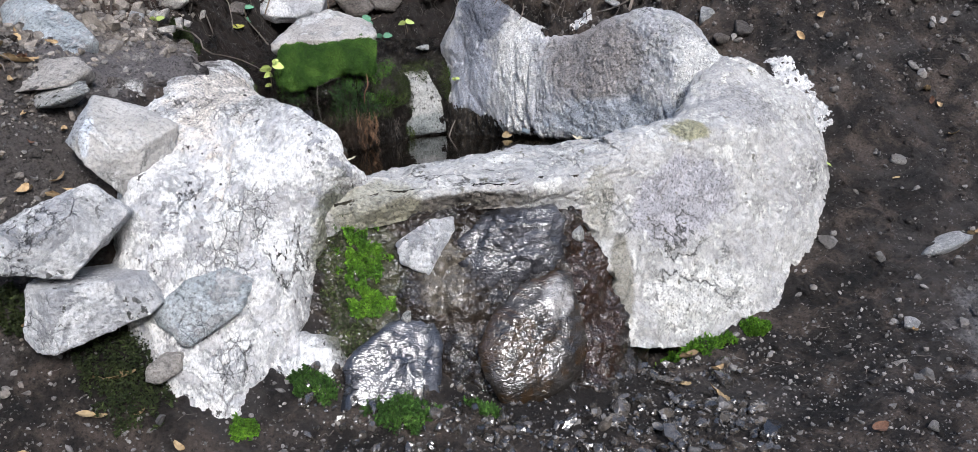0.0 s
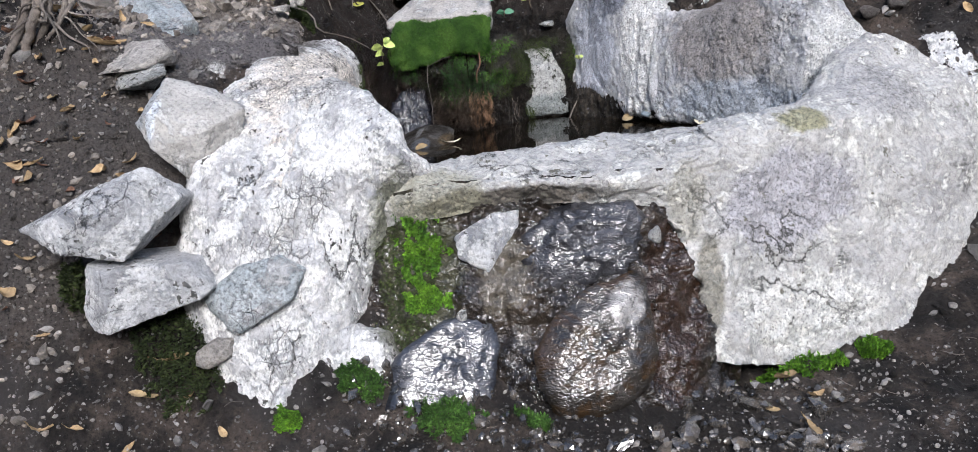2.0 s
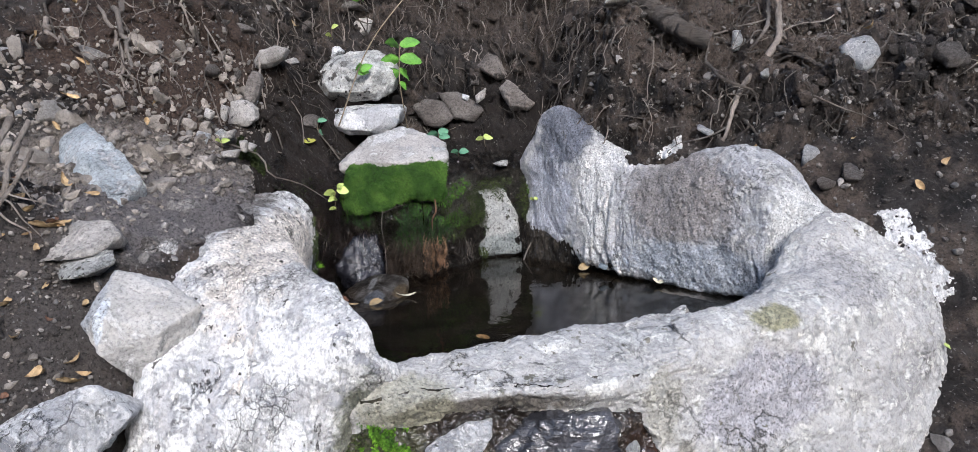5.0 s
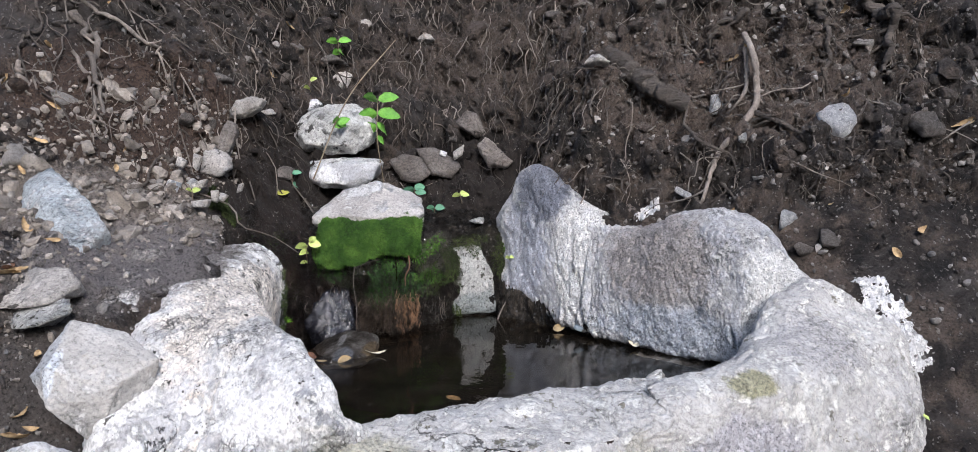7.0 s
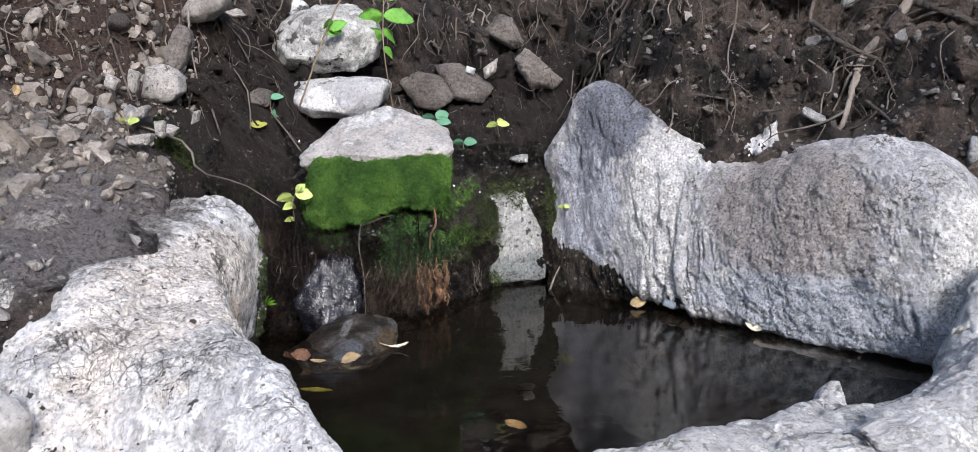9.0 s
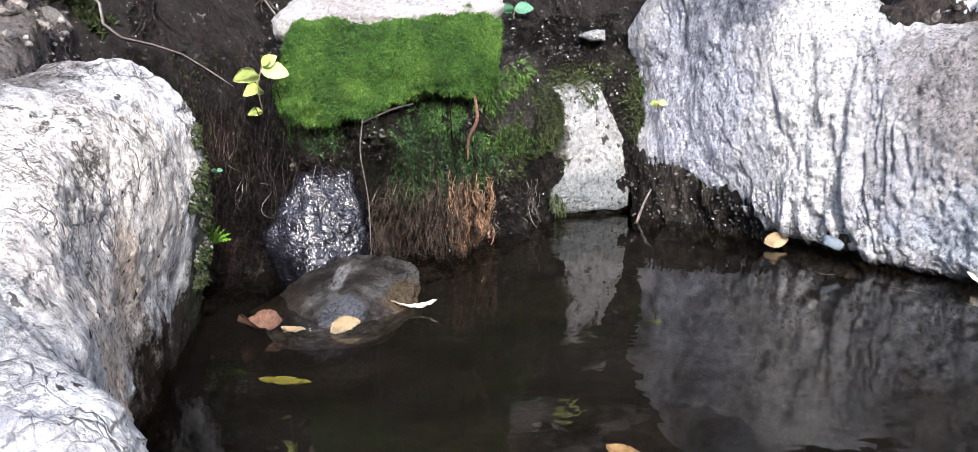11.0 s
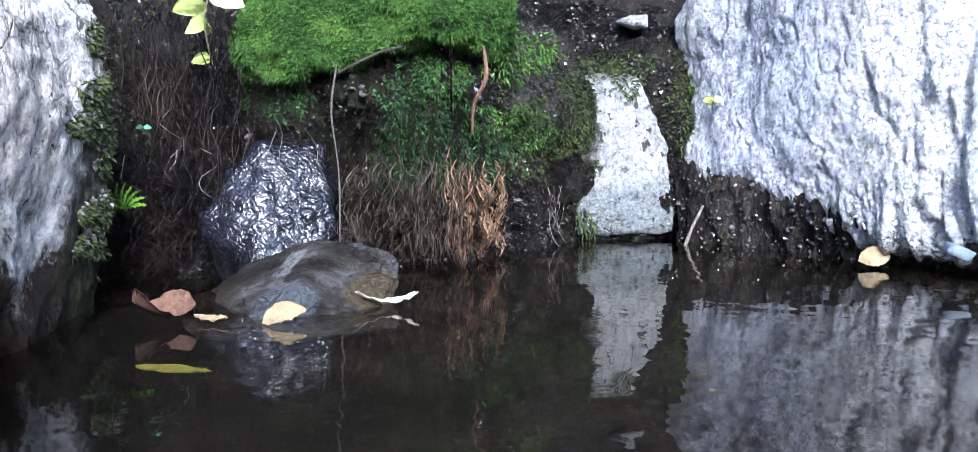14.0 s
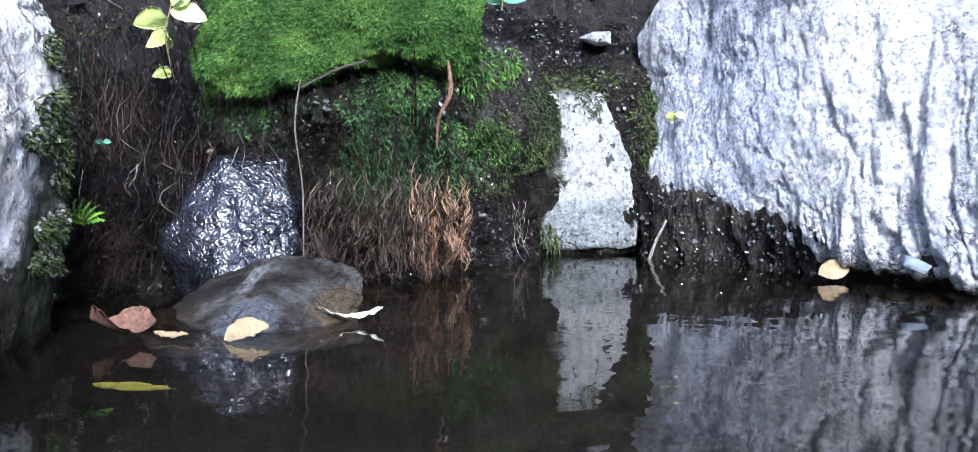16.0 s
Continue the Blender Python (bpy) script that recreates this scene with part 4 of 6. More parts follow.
# ---- back boulder ----
BACK = [
    [(-.16, 3.57, .08), (-.17, 3.60, .22), (-.185, 3.61, .345), (-.10, 3.72, .36)],
    [(-.115, 3.50, .085), (-.115, 3.53, .25), (-.125, 3.55, .42), (-.06, 3.66, .44)],
    [(-.06, 3.45, .085), (-.075, 3.485, .28), (-.088, 3.525, .50), (-.02, 3.62, .49)],
    [(.0, 3.385, .06), (-.01, 3.41, .26), (-.015, 3.47, .518), (.04, 3.58, .49)],
    [(.06, 3.32, .048), (.065, 3.335, .25), (.10, 3.40, .43), (.14, 3.50, .41)],
    [(.15, 3.235, .03), (.16, 3.26, .2), (.195, 3.335, .345), (.24, 3.44, .36)],
    [(.24, 3.17, .022), (.25, 3.185, .2), (.30, 3.235, .33), (.34, 3.34, .36)],
    [(.35, 3.08, .02), (.355, 3.085, .22), (.40, 3.13, .37), (.45, 3.24, .40)],
    [(.47, 3.0, .022), (.475, 3.0, .24), (.505, 3.04, .40), (.56, 3.16, .42)],
    [(.57, 2.93, .03), (.57, 2.94, .22), (.60, 2.98, .37), (.66, 3.08, .38)],
    [(.64, 2.90, .03), (.635, 2.91, .18), (.665, 2.94, .29), (.73, 3.02, .29)],
    [(.72, 2.86, .05), (.71, 2.89, .15), (.74, 2.92, .215), (.81, 2.98, .20)]]
def furrowed(p):
    """Where lime has run down the boulder in rills: strongest on its lower middle."""
    return 0.05 + 1.1 * np.clip((p[:, 0] - 0.04) * 12, 0, 1) * np.clip((0.36 - p[:, 2]) * 7, 0, 1) * np.clip((0.27 - p[:, 0]) * 8, 0.12, 1) + 0.8 * np.clip((0.12 - p[:, 2]) * 14, 0, 1) * (p[:, 0] < 0.08)


BOULDER, BF = loft(with_foot(BACK, (.04, .055)), 560, 330, 0.008, 8, 0.013, 7, 8.0, (1, 1, 0.8), 0.0022, True, 0.017, furrowed, chip=0.0070, wear=lambda p: 0.28 + 0.72 * np.clip((p[:, 0] - 0.02) * 9, 0, 1))
groove(BOULDER, [(.60, 2.93, .33), (.575, 2.925, .26), (.55, 2.93, .20), (.55, 2.93, .13), (.565, 2.92, .06)], .006, .02, (-.5, -.85, .1))
groove(BOULDER, [(-.10, 3.53, .44), (-.085, 3.505, .36), (-.095, 3.51, .30), (-.105, 3.515, .24)], .006, .012, (-.6, -.8, .1))
groove(BOULDER, [(.0, 3.41, .235), (.02, 3.385, .22), (.035, 3.37, .222)], .003, .009, (-.6, -.8, .1))
groove(BOULDER, [(.03, 3.40, .42), (.05, 3.36, .34), (.04, 3.36, .27), (.06, 3.34, .20)], .005, .012, (-.6, -.8, .1))
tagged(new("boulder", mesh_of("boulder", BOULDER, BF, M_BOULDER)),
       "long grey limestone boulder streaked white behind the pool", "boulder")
SILL = [[(-.175, 3.575, .115), (-.175, 3.52, .0)], [(-.115, 3.505, .10), (-.115, 3.475, .0)], [(-.055, 3.455, .10), (-.055, 3.44, .0)], [(.0, 3.39, .072), (.0, 3.40, .0)], [(.06, 3.33, .058), (.065, 3.355, .0)], [(.15, 3.25, .035), (.16, 3.285, .0)], [(.30, 3.15, .005), (.31, 3.18, -.02)]]
SILL = [[(a[0] + .05, a[1] + .06, a[2] + .01), a, b, (b[0], b[1], -.12)] for a, b in SILL]
SILL_SKIN = loft(SILL, 420, 60, 0.007, 22, 0.0, 5, 8.0, (1, 1, 0.3), 0.006, True, 0.016)
sill = thing("root_sill", "dark ribbed root mat along the waterline", "root mat")
part("mat", mesh_of("mat", *SILL_SKIN, M_SILL), sill)

# ---- mossy spring face ----
FACE = [
    [(-.80, 2.93, 0), (-.82, 2.96, .12), (-.86, 3.02, .28), (-.92, 3.15, .42)],
    [(-.80, 3.07, 0), (-.82, 3.10, .15), (-.84, 3.18, .30), (-.88, 3.4, .42)],
    [(-.70, 3.15, 0), (-.70, 3.17, .13), (-.72, 3.20, .25), (-.74, 3.4, .40)],
    [(-.55, 3.2, 0), (-.55, 3.19, .13), (-.56, 3.17, .24), (-.58, 3.4, .40)],
    [(-.42, 3.3, 0), (-.42, 3.27, .13), (-.40, 3.25, .26), (-.40, 3.5, .38)],
    [(-.335, 3.46, 0), (-.335, 3.46, .12), (-.32, 3.48, .26), (-.29, 3.66, .36)],
    [(-.13, 3.58, 0), (-.13, 3.6, .13), (-.13, 3.62, .28), (-.1, 3.75, .40)]]
BANK = loft(with_foot(FACE, (0, .02)), 330, 220, 0.016, 12, 0.03, 9, 9.0, (1, 1, 0.6), 0.007, True, chip=0.014)
bank = thing("spring_bank", "dripping dark earth face overgrown with moss and rootlets", "earth bank")
part("earth_face", mesh_of("earth_face", *BANK, M_EARTH), bank, "wet dark earth")
BG = BANK[0].reshape(330, 220, 3)


def hang(x0, x1, z0, z1, n, out=0.012, sway=0.012, drift=0.0, length=1.0):
    """Rootlets that hang down the face between two heights, or shorter lengths of that way, drifting aside as they fall."""
    paths = []
    for _ in range(n):
        u = int(np.argmin(np.abs(BG[:, 120, 0] - rng.uniform(x0, x1))))
        col = BG[u]
        top_z, low = z0 + rng.normal() * 0.02, max(0.0, z1 + abs(rng.normal()) * 0.03)
        if length < 1:
            top_z = rng.uniform(low + (top_z - low) * length, top_z)
            low = top_z - (z0 - z1) * length * rng.uniform(0.5, 1.3)
        zs = np.linspace(top_z, max(low, 0.0), 9)
        order = np.argsort(col[:150, 2])
        xs = np.interp(zs, col[order, 2], col[order, 0]) + np.cumsum(rng.normal(size=9)) * sway * 0.45 * (0.3 + 0.7 * length) + drift * (top_z - zs)
        ys = np.interp(zs, col[order, 2], col[order, 1]) - out * rng.uniform(0.2, 1.8, 9) - 0.006
        paths.append((np.stack([xs, ys, zs], 1), rng.uniform(0.5, 1.4)))
    return paths


part("rootlet_curtain", mesh_of("rootlet_curtain", *strands(hang(-.84, -.73, .13, .0, 260, .05, .005) + hang(-.82, -.68, .30, .0, 50, .04, .008), 0.0006), M_DARKROOT), bank, "brown hanging rootlets", kind="stuff")
part("slope_hair", mesh_of("slope_hair", *strands(hang(-.90, -.72, .42, .10, 260, .016, .014, .45, .3), 0.0005), M_DARKROOT), bank, "fine brown root hair trailing down the slope", kind="stuff")
part("rootlet_tangle", mesh_of("rootlet_tangle", *strands(hang(-.84, -.36, .26, .0, 1500, .012, .008, 0, .12), 0.0005), M_DARKROOT), bank, "short crooked dark rootlets", kind="stuff")
part("rootlet_fringe", mesh_of("rootlet_fringe", *strands(hang(-.57, -.41, .10, .0, 420, .035, .0025), 0.00055), M_TANROOT), bank, "tan rootlet fringe dipping into the water", kind="stuff")
part("root_thread", mesh_of("root_thread", *strands(hang(-.40, -.34, .08, .0, 14, .015, .003) + hang(-.80, -.58, .16, .0, 12, .04, .004), 0.0007), M_ROOT), bank, "thin pale roots", kind="stuff")
part("orange_fringe", mesh_of("orange_fringe", *strands(hang(-.455, -.395, .095, .0, 150, .030, .002), 0.0006), M_ORANGE), bank, "orange rootlet tassel", kind="stuff")
part("orange_root", mesh_of("orange_root", *tube([(-.405, 3.195, .27), (-.40, 3.185, .23), (-.415, 3.19, .20), (-.42, 3.2, .165)], [.002, .0028, .0022, .0012], 8), M_RUST), bank, "peeling orange root")
part("looped_root", mesh_of("looped_root", *tube([(-.56, 3.13, .235), (-.51, 3.12, .255), (-.48, 3.12, .262)], [.0012, .0016, .0012], 6), M_BARK), bank)
def mossy(n, blobs, length, width, droop, spread):
    """Moss shoots on the face inside ragged blobs: centre x, z and radii."""
    def keep(p):
        rag = 0.45 * np.sin(p[:, 0] * 150 + 40 * p[:, 2]) * np.sin(p[:, 2] * 170) + 0.3 * np.sin(p[:, 0] * 330) * np.sin(p[:, 2] * 290 + 1)
        return np.any([((p[:, 0] - x) / a) ** 2 + ((p[:, 2] - z) / b) ** 2 < 0.85 + rag for x, z, a, b in blobs], axis=0)
    at, up = scatter(*BANK, n, rng, keep)
    up = np.where(up[:, 1:2] > 0, -up, up)
    return mesh_np("moss", *blades(at, up, rng, length, width, droop, spread), M_MOSS)


def face_moss(name, label, mat, *a):
    me = mossy(*a)
    me.materials[0] = mat
    part(name, me, bank, label, kind="stuff")


face_moss("dull_moss", "stringy dark moss", M_DEEPMOSS, 12000, ((-.475, .18, .055, .075), (-.50, .12, .05, .05), (-.43, .14, .04, .06), (-.66, .21, .05, .03)), 0.008, 0.0008, 0.4, 1.6)
face_moss("bright_moss", "fresh green moss", M_MOSS, 4200, ((-.385, .175, .036, .028), (-.36, .155, .03, .02), (-.47, .225, .022, .025), (-.435, .235, .012, .022), (-.145, .23, .02, .03)), 0.007, 0.0008, 0.3, 1.5)
face_moss("moss_fringe", "green moss hanging below the cushion", M_MOSS, 2300, ((-.70, .22, .02, .02), (-.63, .21, .015, .015), (-.47, .25, .02, .02), (-.40, .26, .025, .03), (-.365, .27, .02, .03)), 0.011, 0.0008, 0.6, 1.3)
face_moss("olive_moss", "olive moss edging the white stone", M_DULLMOSS, 6500, ((-.33, .18, .018, .07), (-.37, .15, .035, .06), (-.16, .20, .035, .09), (-.27, .265, .07, .018), (-.39, .25, .02, .05)), 0.008, 0.0011, 0.4, 1.4)
face_moss("side_moss", "dull moss beside the gully", M_DULLMOSS, 4200, ((-.80, .14, .05, .12), (-.86, .25, .06, .10), (-.84, .05, .05, .05)), 0.008, 0.0013, 0.4, 1.4)

CUSHION = [
    [(-.705, 3.27, .375), (-.715, 3.22, .34), (-.72, 3.19, .28), (-.715, 3.20, .235), (-.705, 3.24, .22)],
    [(-.67, 3.25, .385), (-.675, 3.165, .36), (-.675, 3.135, .28), (-.67, 3.155, .225), (-.67, 3.21, .222)],
    [(-.60, 3.23, .385), (-.605, 3.155, .355), (-.605, 3.125, .285), (-.605, 3.14, .235), (-.605, 3.21, .235)],
    [(-.54, 3.22, .385), (-.545, 3.155, .355), (-.545, 3.125, .30), (-.545, 3.14, .258), (-.545, 3.21, .258)],
    [(-.44, 3.25, .395), (-.44, 3.18, .37), (-.435, 3.145, .32), (-.435, 3.16, .272), (-.435, 3.22, .27)],
    [(-.375, 3.28, .395), (-.37, 3.235, .36), (-.365, 3.205, .32), (-.37, 3.22, .285), (-.38, 3.26, .275)]]
CV = loft(CUSHION, 220, 130, 0.015, 16, 0.02, 14, 13.0, micro=0.004, flip=False)
cushion = thing("moss_cushion", "thick bright green moss cushion overhanging the spring", "moss")
part("mat", mesh_of("mat", *CV, M_MOSS), cushion)
P, N = scatter(*CV, 130000, rng)
N = np.where((N[:, 1:2] * 1.0 - N[:, 2:3] * 0.5) > 0, -N, N)
part("shoot_mat", mesh_np("shoot_mat", *blades(P, N, rng, 0.0065, 0.0006, 0.3, 1.4), M_MOSS), cushion, kind="stuff")


def hull_stone(name, label, mat, corners, seed=1, level=5, group="", **k):
    return tagged(new(name, mesh_of(name, *rock(corners, seed=seed, level=level, **k), mat)), label, "stone", group)


hull_stone("capstone", "flat pale stone capping the mossy spring face", M_CAP,
           [(-.745, 3.21, .375), (-.36, 3.24, .395), (-.56, 3.185, .38), (-.66, 3.33, .46), (-.555, 3.36, .495), (-.47, 3.37, .465), (-.38, 3.34, .43), (-.70, 3.35, .33), (-.40, 3.36, .33), (-.72, 3.24, .345), (-.40, 3.23, .345)], 3, 6, amp=0.03, chips=4)
hull_stone("wet_rock", "black wet rock glinting with blue sky", M_GLINT,
           [(-.72, 3.085, .07), (-.66, 3.14, .17), (-.595, 3.17, .15), (-.57, 3.13, .05), (-.64, 3.06, .02), (-.65, 3.10, .10), (-.68, 3.25, .0), (-.55, 3.25, .0), (-.62, 3.25, .18), (-.6, 3.08, -.1), (-.68, 3.1, -.1)], 4, 5, amp=0.05, freq=5, chips=9)
WHITE_CORNERS = slab_corners([(-.335, 3.455, .25), (-.275, 3.50, .258), (-.236, 3.53, .243), (-.206, 3.54, .17), (-.188, 3.54, .10), (-.180, 3.535, .008), (-.322, 3.475, .004), (-.335, 3.455, .07), (-.25, 3.495, .13)], .12)
hull_stone("white_stone", "white upright stone beside the spring", M_WHITE,
           WHITE_CORNERS, 5, soft=34)
wv = rock(WHITE_CORNERS, seed=5, level=5, soft=34)
P, N = scatter(*wv, 1800, rng, lambda p: (p[:, 1] < 3.56) & ((p[:, 0] < -.305 + .015 * np.sin(p[:, 2] * 70)) | (p[:, 2] > .225 + .02 * np.sin(p[:, 0] * 80))))
N = np.where(N[:, 1:2] > 0, -N, N)
part("stone_moss", mesh_np("stone_moss", *blades(P, N, rng, 0.011, 0.0016, 0.5), M_DULLMOSS), bank, "moss creeping over the white stone", kind="stuff")
part("mud_lobe", mesh_of("mud_lobe", *rock([(-.37, 3.42, .14), (-.318, 3.455, .13), (-.298, 3.47, .105), (-.296, 3.47, .088), (-.31, 3.465, .07), (-.33, 3.447, .06), (-.36, 3.42, .06), (-.31, 3.452, .10), (-.34, 3.52, .10), (-.305, 3.52, .09)], seed=77, level=5, amp=0.10, chips=4), M_EARTH), bank, "dark earth clinging to the white stone")
LOBE = rock([(-.35, 3.42, .26), (-.305, 3.455, .24), (-.295, 3.462, .19), (-.30, 3.458, .14), (-.36, 3.42, .12), (-.32, 3.43, .19), (-.34, 3.52, .2), (-.30, 3.50, .2)], seed=78, level=5, amp=0.08, chips=4)
part("mud_lobe", mesh_of("mud_lobe", *LOBE, M_EARTH), bank, "dark earth clinging to the white stone")
P, N = scatter(*LOBE, 3000, rng, lambda p: p[:, 1] < 3.47)
part("lobe_moss", mesh_np("lobe_moss", *blades(P, np.where(N[:, 1:2] > 0, -N, N), rng, 0.008, 0.0010, 0.4, 1.4), M_DULLMOSS), bank, "olive moss", kind="stuff")
hull_stone("pool_stone", "grey stone half drowned in the pool", M_POOLSTONE,
           [(-.70, 2.98, -.03), (-.665, 3.04, .008), (-.62, 3.05, .034), (-.565, 3.055, .054), (-.51, 3.06, .049), (-.480, 3.06, .042), (-.466, 3.045, .030), (-.472, 3.01, .022), (-.455, 3.0, .002), (-.46, 3.0, -.03), (-.50, 2.905, -.02), (-.575, 2.885, -.02), (-.585, 2.95, .014), (-.535, 2.945, .026),
            (-.63, 2.93, -.13), (-.50, 2.98, -.13), (-.52, 3.13, -.13), (-.68, 3.1, -.1)], 9, 6, amp=0.03, chips=2)


def chunk(x, y, z, seed, count=10):
    """Corners of an uneven broken stone between three ranges."""
    r = np.random.RandomState(seed)
    d = r.normal(size=(count, 3))
    d[:3] = ((-1, -0.5, -0.2), (1, -0.5, 0.1), (0.1, -0.4, 1))
    d /= np.abs(d).max(1, keepdims=True) ** 0.6 * np.linalg.norm(d, axis=1, keepdims=True) ** 0.4
    d = (d - d.min(0)) / (d.max(0) - d.min(0)) * 2 - 1
    return [tuple((a + b) / 2 + (b - a) / 2 * q for q, (a, b) in zip(p, (x, y, z))) for p in d]



hull_stone("stacked_stone", "pale lichen-pitted round stone stacked above the spring", M_PITTED, face_corners([(-.929, .636), (-.911, .68), (-.859, .728), (-.78, .75), (-.697, .751), (-.635, .716), (-.612, .672), (-.627, .593), (-.679, .572), (-.79, .567), (-.883, .582)], 3.56, .07, .16, .25), 7, 6, amp=0.035)
hull_stone("stacked_stone", "pale flat stone stacked above the spring", M_STONE, face_corners([(-.871, .522), (-.828, .553), (-.715, .561), (-.604, .555), (-.58, .537), (-.6, .479), (-.667, .448), (-.775, .454), (-.862, .483)], 3.49, .04, .18, .3), 8, amp=0.03)
for outline, y, bulge, seed, mat, label in (
        ([(-.604, .539), (-.54, .564), (-.474, .55), (-.435, .484), (-.487, .451), (-.544, .464)], 3.67, .02, 14, M_GREY, "grey-brown wedge stone behind the spring"),
        ([(-.506, .581), (-.437, .585), (-.339, .518), (-.326, .499), (-.36, .466), (-.441, .478), (-.481, .53)], 3.71, .02, 114, M_GREY, "grey-brown slab behind the spring"),
        ([(-.38, .667), (-.333, .719), (-.294, .71), (-.252, .625), (-.287, .611), (-.335, .637)], 3.83, .03, 15, M_GREY, "grey broken stone lodged in the bank"),
        ([(-.281, .589), (-.248, .622), (-.183, .559), (-.137, .526), (-.166, .501), (-.232, .504), (-.263, .548)], 3.75, .03, 16, M_GREY, "grey stone over the dark hollow"),
        ([(-.396, .648), (-.365, .651), (-.359, .6), (-.392, .601)], 3.80, .015, 31, M_GREY, "small grey stone lodged in the bank"),
        ([(-.366, .564), (-.321, .596), (-.328, .554), (-.359, .532)], 3.73, .012, 32, M_TAN, "small tan stone above the slabs"),
        ([(-.409, .575), (-.381, .565), (-.389, .546), (-.412, .556)], 3.71, .01, 33, M_STONE, "small pale stone above the slabs"),
        ([(-.91, .876), (-.828, .892), (-.769, .861), (-.792, .805), (-.843, .801), (-.882, .837)], 3.82, .03, 17, M_TAN, "pale brown stone above the stacked stones"),
        ([(-.907, .769), (-.849, .77), (-.828, .748), (-.856, .72), (-.901, .717)], 3.63, .02, 18, M_STONE, "small pale stone above the stacked stones"),
        ([(-1.035, .731), (-1.012, .765), (-.959, .776), (-.913, .767), (-.933, .731), (-.982, .70), (-1.029, .701)], 3.31, .025, 20, M_TAN, "flat tan stone jutting from the brown bank"),
        ([(-.936, .725), (-.902, .734), (-.884, .714), (-.912, .711)], 3.33, .006, 34, M_TAN, "pale flake in the brown bank"),
        ([(-1.015, .70), (-.986, .69), (-.978, .656), (-1.0, .593), (-1.026, .573), (-1.046, .602), (-1.032, .666)], 3.23, .02, 119, M_GREY, "narrow brown stone standing in the brown bank"),
        ([(-1.061, .605), (-1.015, .607), (-.98, .58), (-.974, .538), (-1.002, .517), (-1.071, .527)], 3.155, .02, 19, M_TAN, "tan slab standing in the brown bank"),
        ([(-.913, .528), (-.894, .544), (-.848, .53), (-.858, .489), (-.909, .497)], 3.38, .015, 35, M_GREY, "dark grey stone in the wet gully"),
        ([(-1.045, .60), (-1.017, .592), (-1.028, .541), (-1.044, .556)], 3.06, .01, 36, M_TAN, "pale sliver in the brown bank"),
        ([(-1.042, .509), (-.991, .523), (-1.001, .494), (-1.033, .485)], 3.03, .01, 37, M_TAN, "pale pointed stone on the mossy bank edge"),
        ([(-.964, .489), (-.939, .491), (-.939, .451), (-.957, .457)], 3.0, .008, 38, M_TAN, "pale stone chip on the mossy bank edge"),
        ([(-.933, .484), (-.907, .473), (-.92, .456), (-.935, .462)], 3.0, .008, 39, M_TAN, "pale stone chip on the mossy bank edge"),
        ([(-.886, .506), (-.871, .509), (-.876, .483), (-.892, .477)], 3.03, .005, 47, M_TAN, "pale sliver on the mossy bank edge"),
        ([(-1.009, .461), (-.949, .467), (-.956, .442), (-1.001, .442)], 2.96, .01, 48, M_TAN, "pale broken stone on the bank edge"),
        ([(-1.097, .591), (-1.067, .575), (-1.077, .552), (-1.103, .564)], 3.06, .01, 49, M_TAN, "pale stone in the brown bank")):
    hull_stone("bank_stone", label, mat, face_corners(outline, y, bulge, min(.12, .6 * (max(p[0] for p in outline) - min(p[0] for p in outline))), .25), seed, 4, "bank stones", amp=0.04)
hull_stone("bank_stone", "small cream stone on the earth ledge", M_WHITE, face_corners([(-.28, .33), (-.252, .339), (-.226, .339), (-.226, .32), (-.252, .318)], 3.56, .01, .05), 52, 4, "bank stones", amp=0.04)

# ---- stones beside the trough ----
hull_stone("slab_stone", "pale triangular slab lying on the soil", M_BLUE,
           [(-1.30, 2.62, .55), (-1.235, 2.65, .59), (-1.085, 2.55, .53), (-.955, 2.46, .45), (-.975, 2.37, .39), (-1.17, 2.42, .40), (-1.22, 2.52, .49), (-1.12, 2.46, .50), (-1.25, 2.72, .42), (-1.0, 2.55, .35), (-1.15, 2.5, .33)], 40, soft=30, amp=0.04, freq=5)
hull_stone("tan_stone", "long tan stone on the soil", M_TAN,
           [(-1.02, 2.13, .355), (-.99, 2.16, .40), (-.87, 2.17, .405), (-.82, 2.14, .375), (-.86, 2.06, .34), (-.98, 2.05, .335), (-.96, 2.22, .34), (-.84, 2.2, .34)], 41, 4, soft=14)
hull_stone("white_flake", "small white stone by the wedge", M_WHITE,
           [(-.94, 2.08, .33), (-.90, 2.13, .36), (-.82, 2.11, .35), (-.80, 2.08, .33), (-.85, 2.03, .31), (-.92, 2.04, .30), (-.87, 2.12, .29)], 42, 4)
hull_stone("wedge_stone", "pale wedge-shaped stone leaning on the trough", M_WEDGE,
           [(-.785, 2.05, .325), (-.815, 1.955, .235), (-.757, 1.925, .178), (-.768, 1.94, .255), (-.66, 1.985, .212), (-.61, 2.06, .245), (-.70, 2.10, .287), (-.80, 2.12, .15), (-.65, 2.1, .12), (-.70, 1.99, .08)], 43, 6, amp=0.016, freq=4, chips=0)
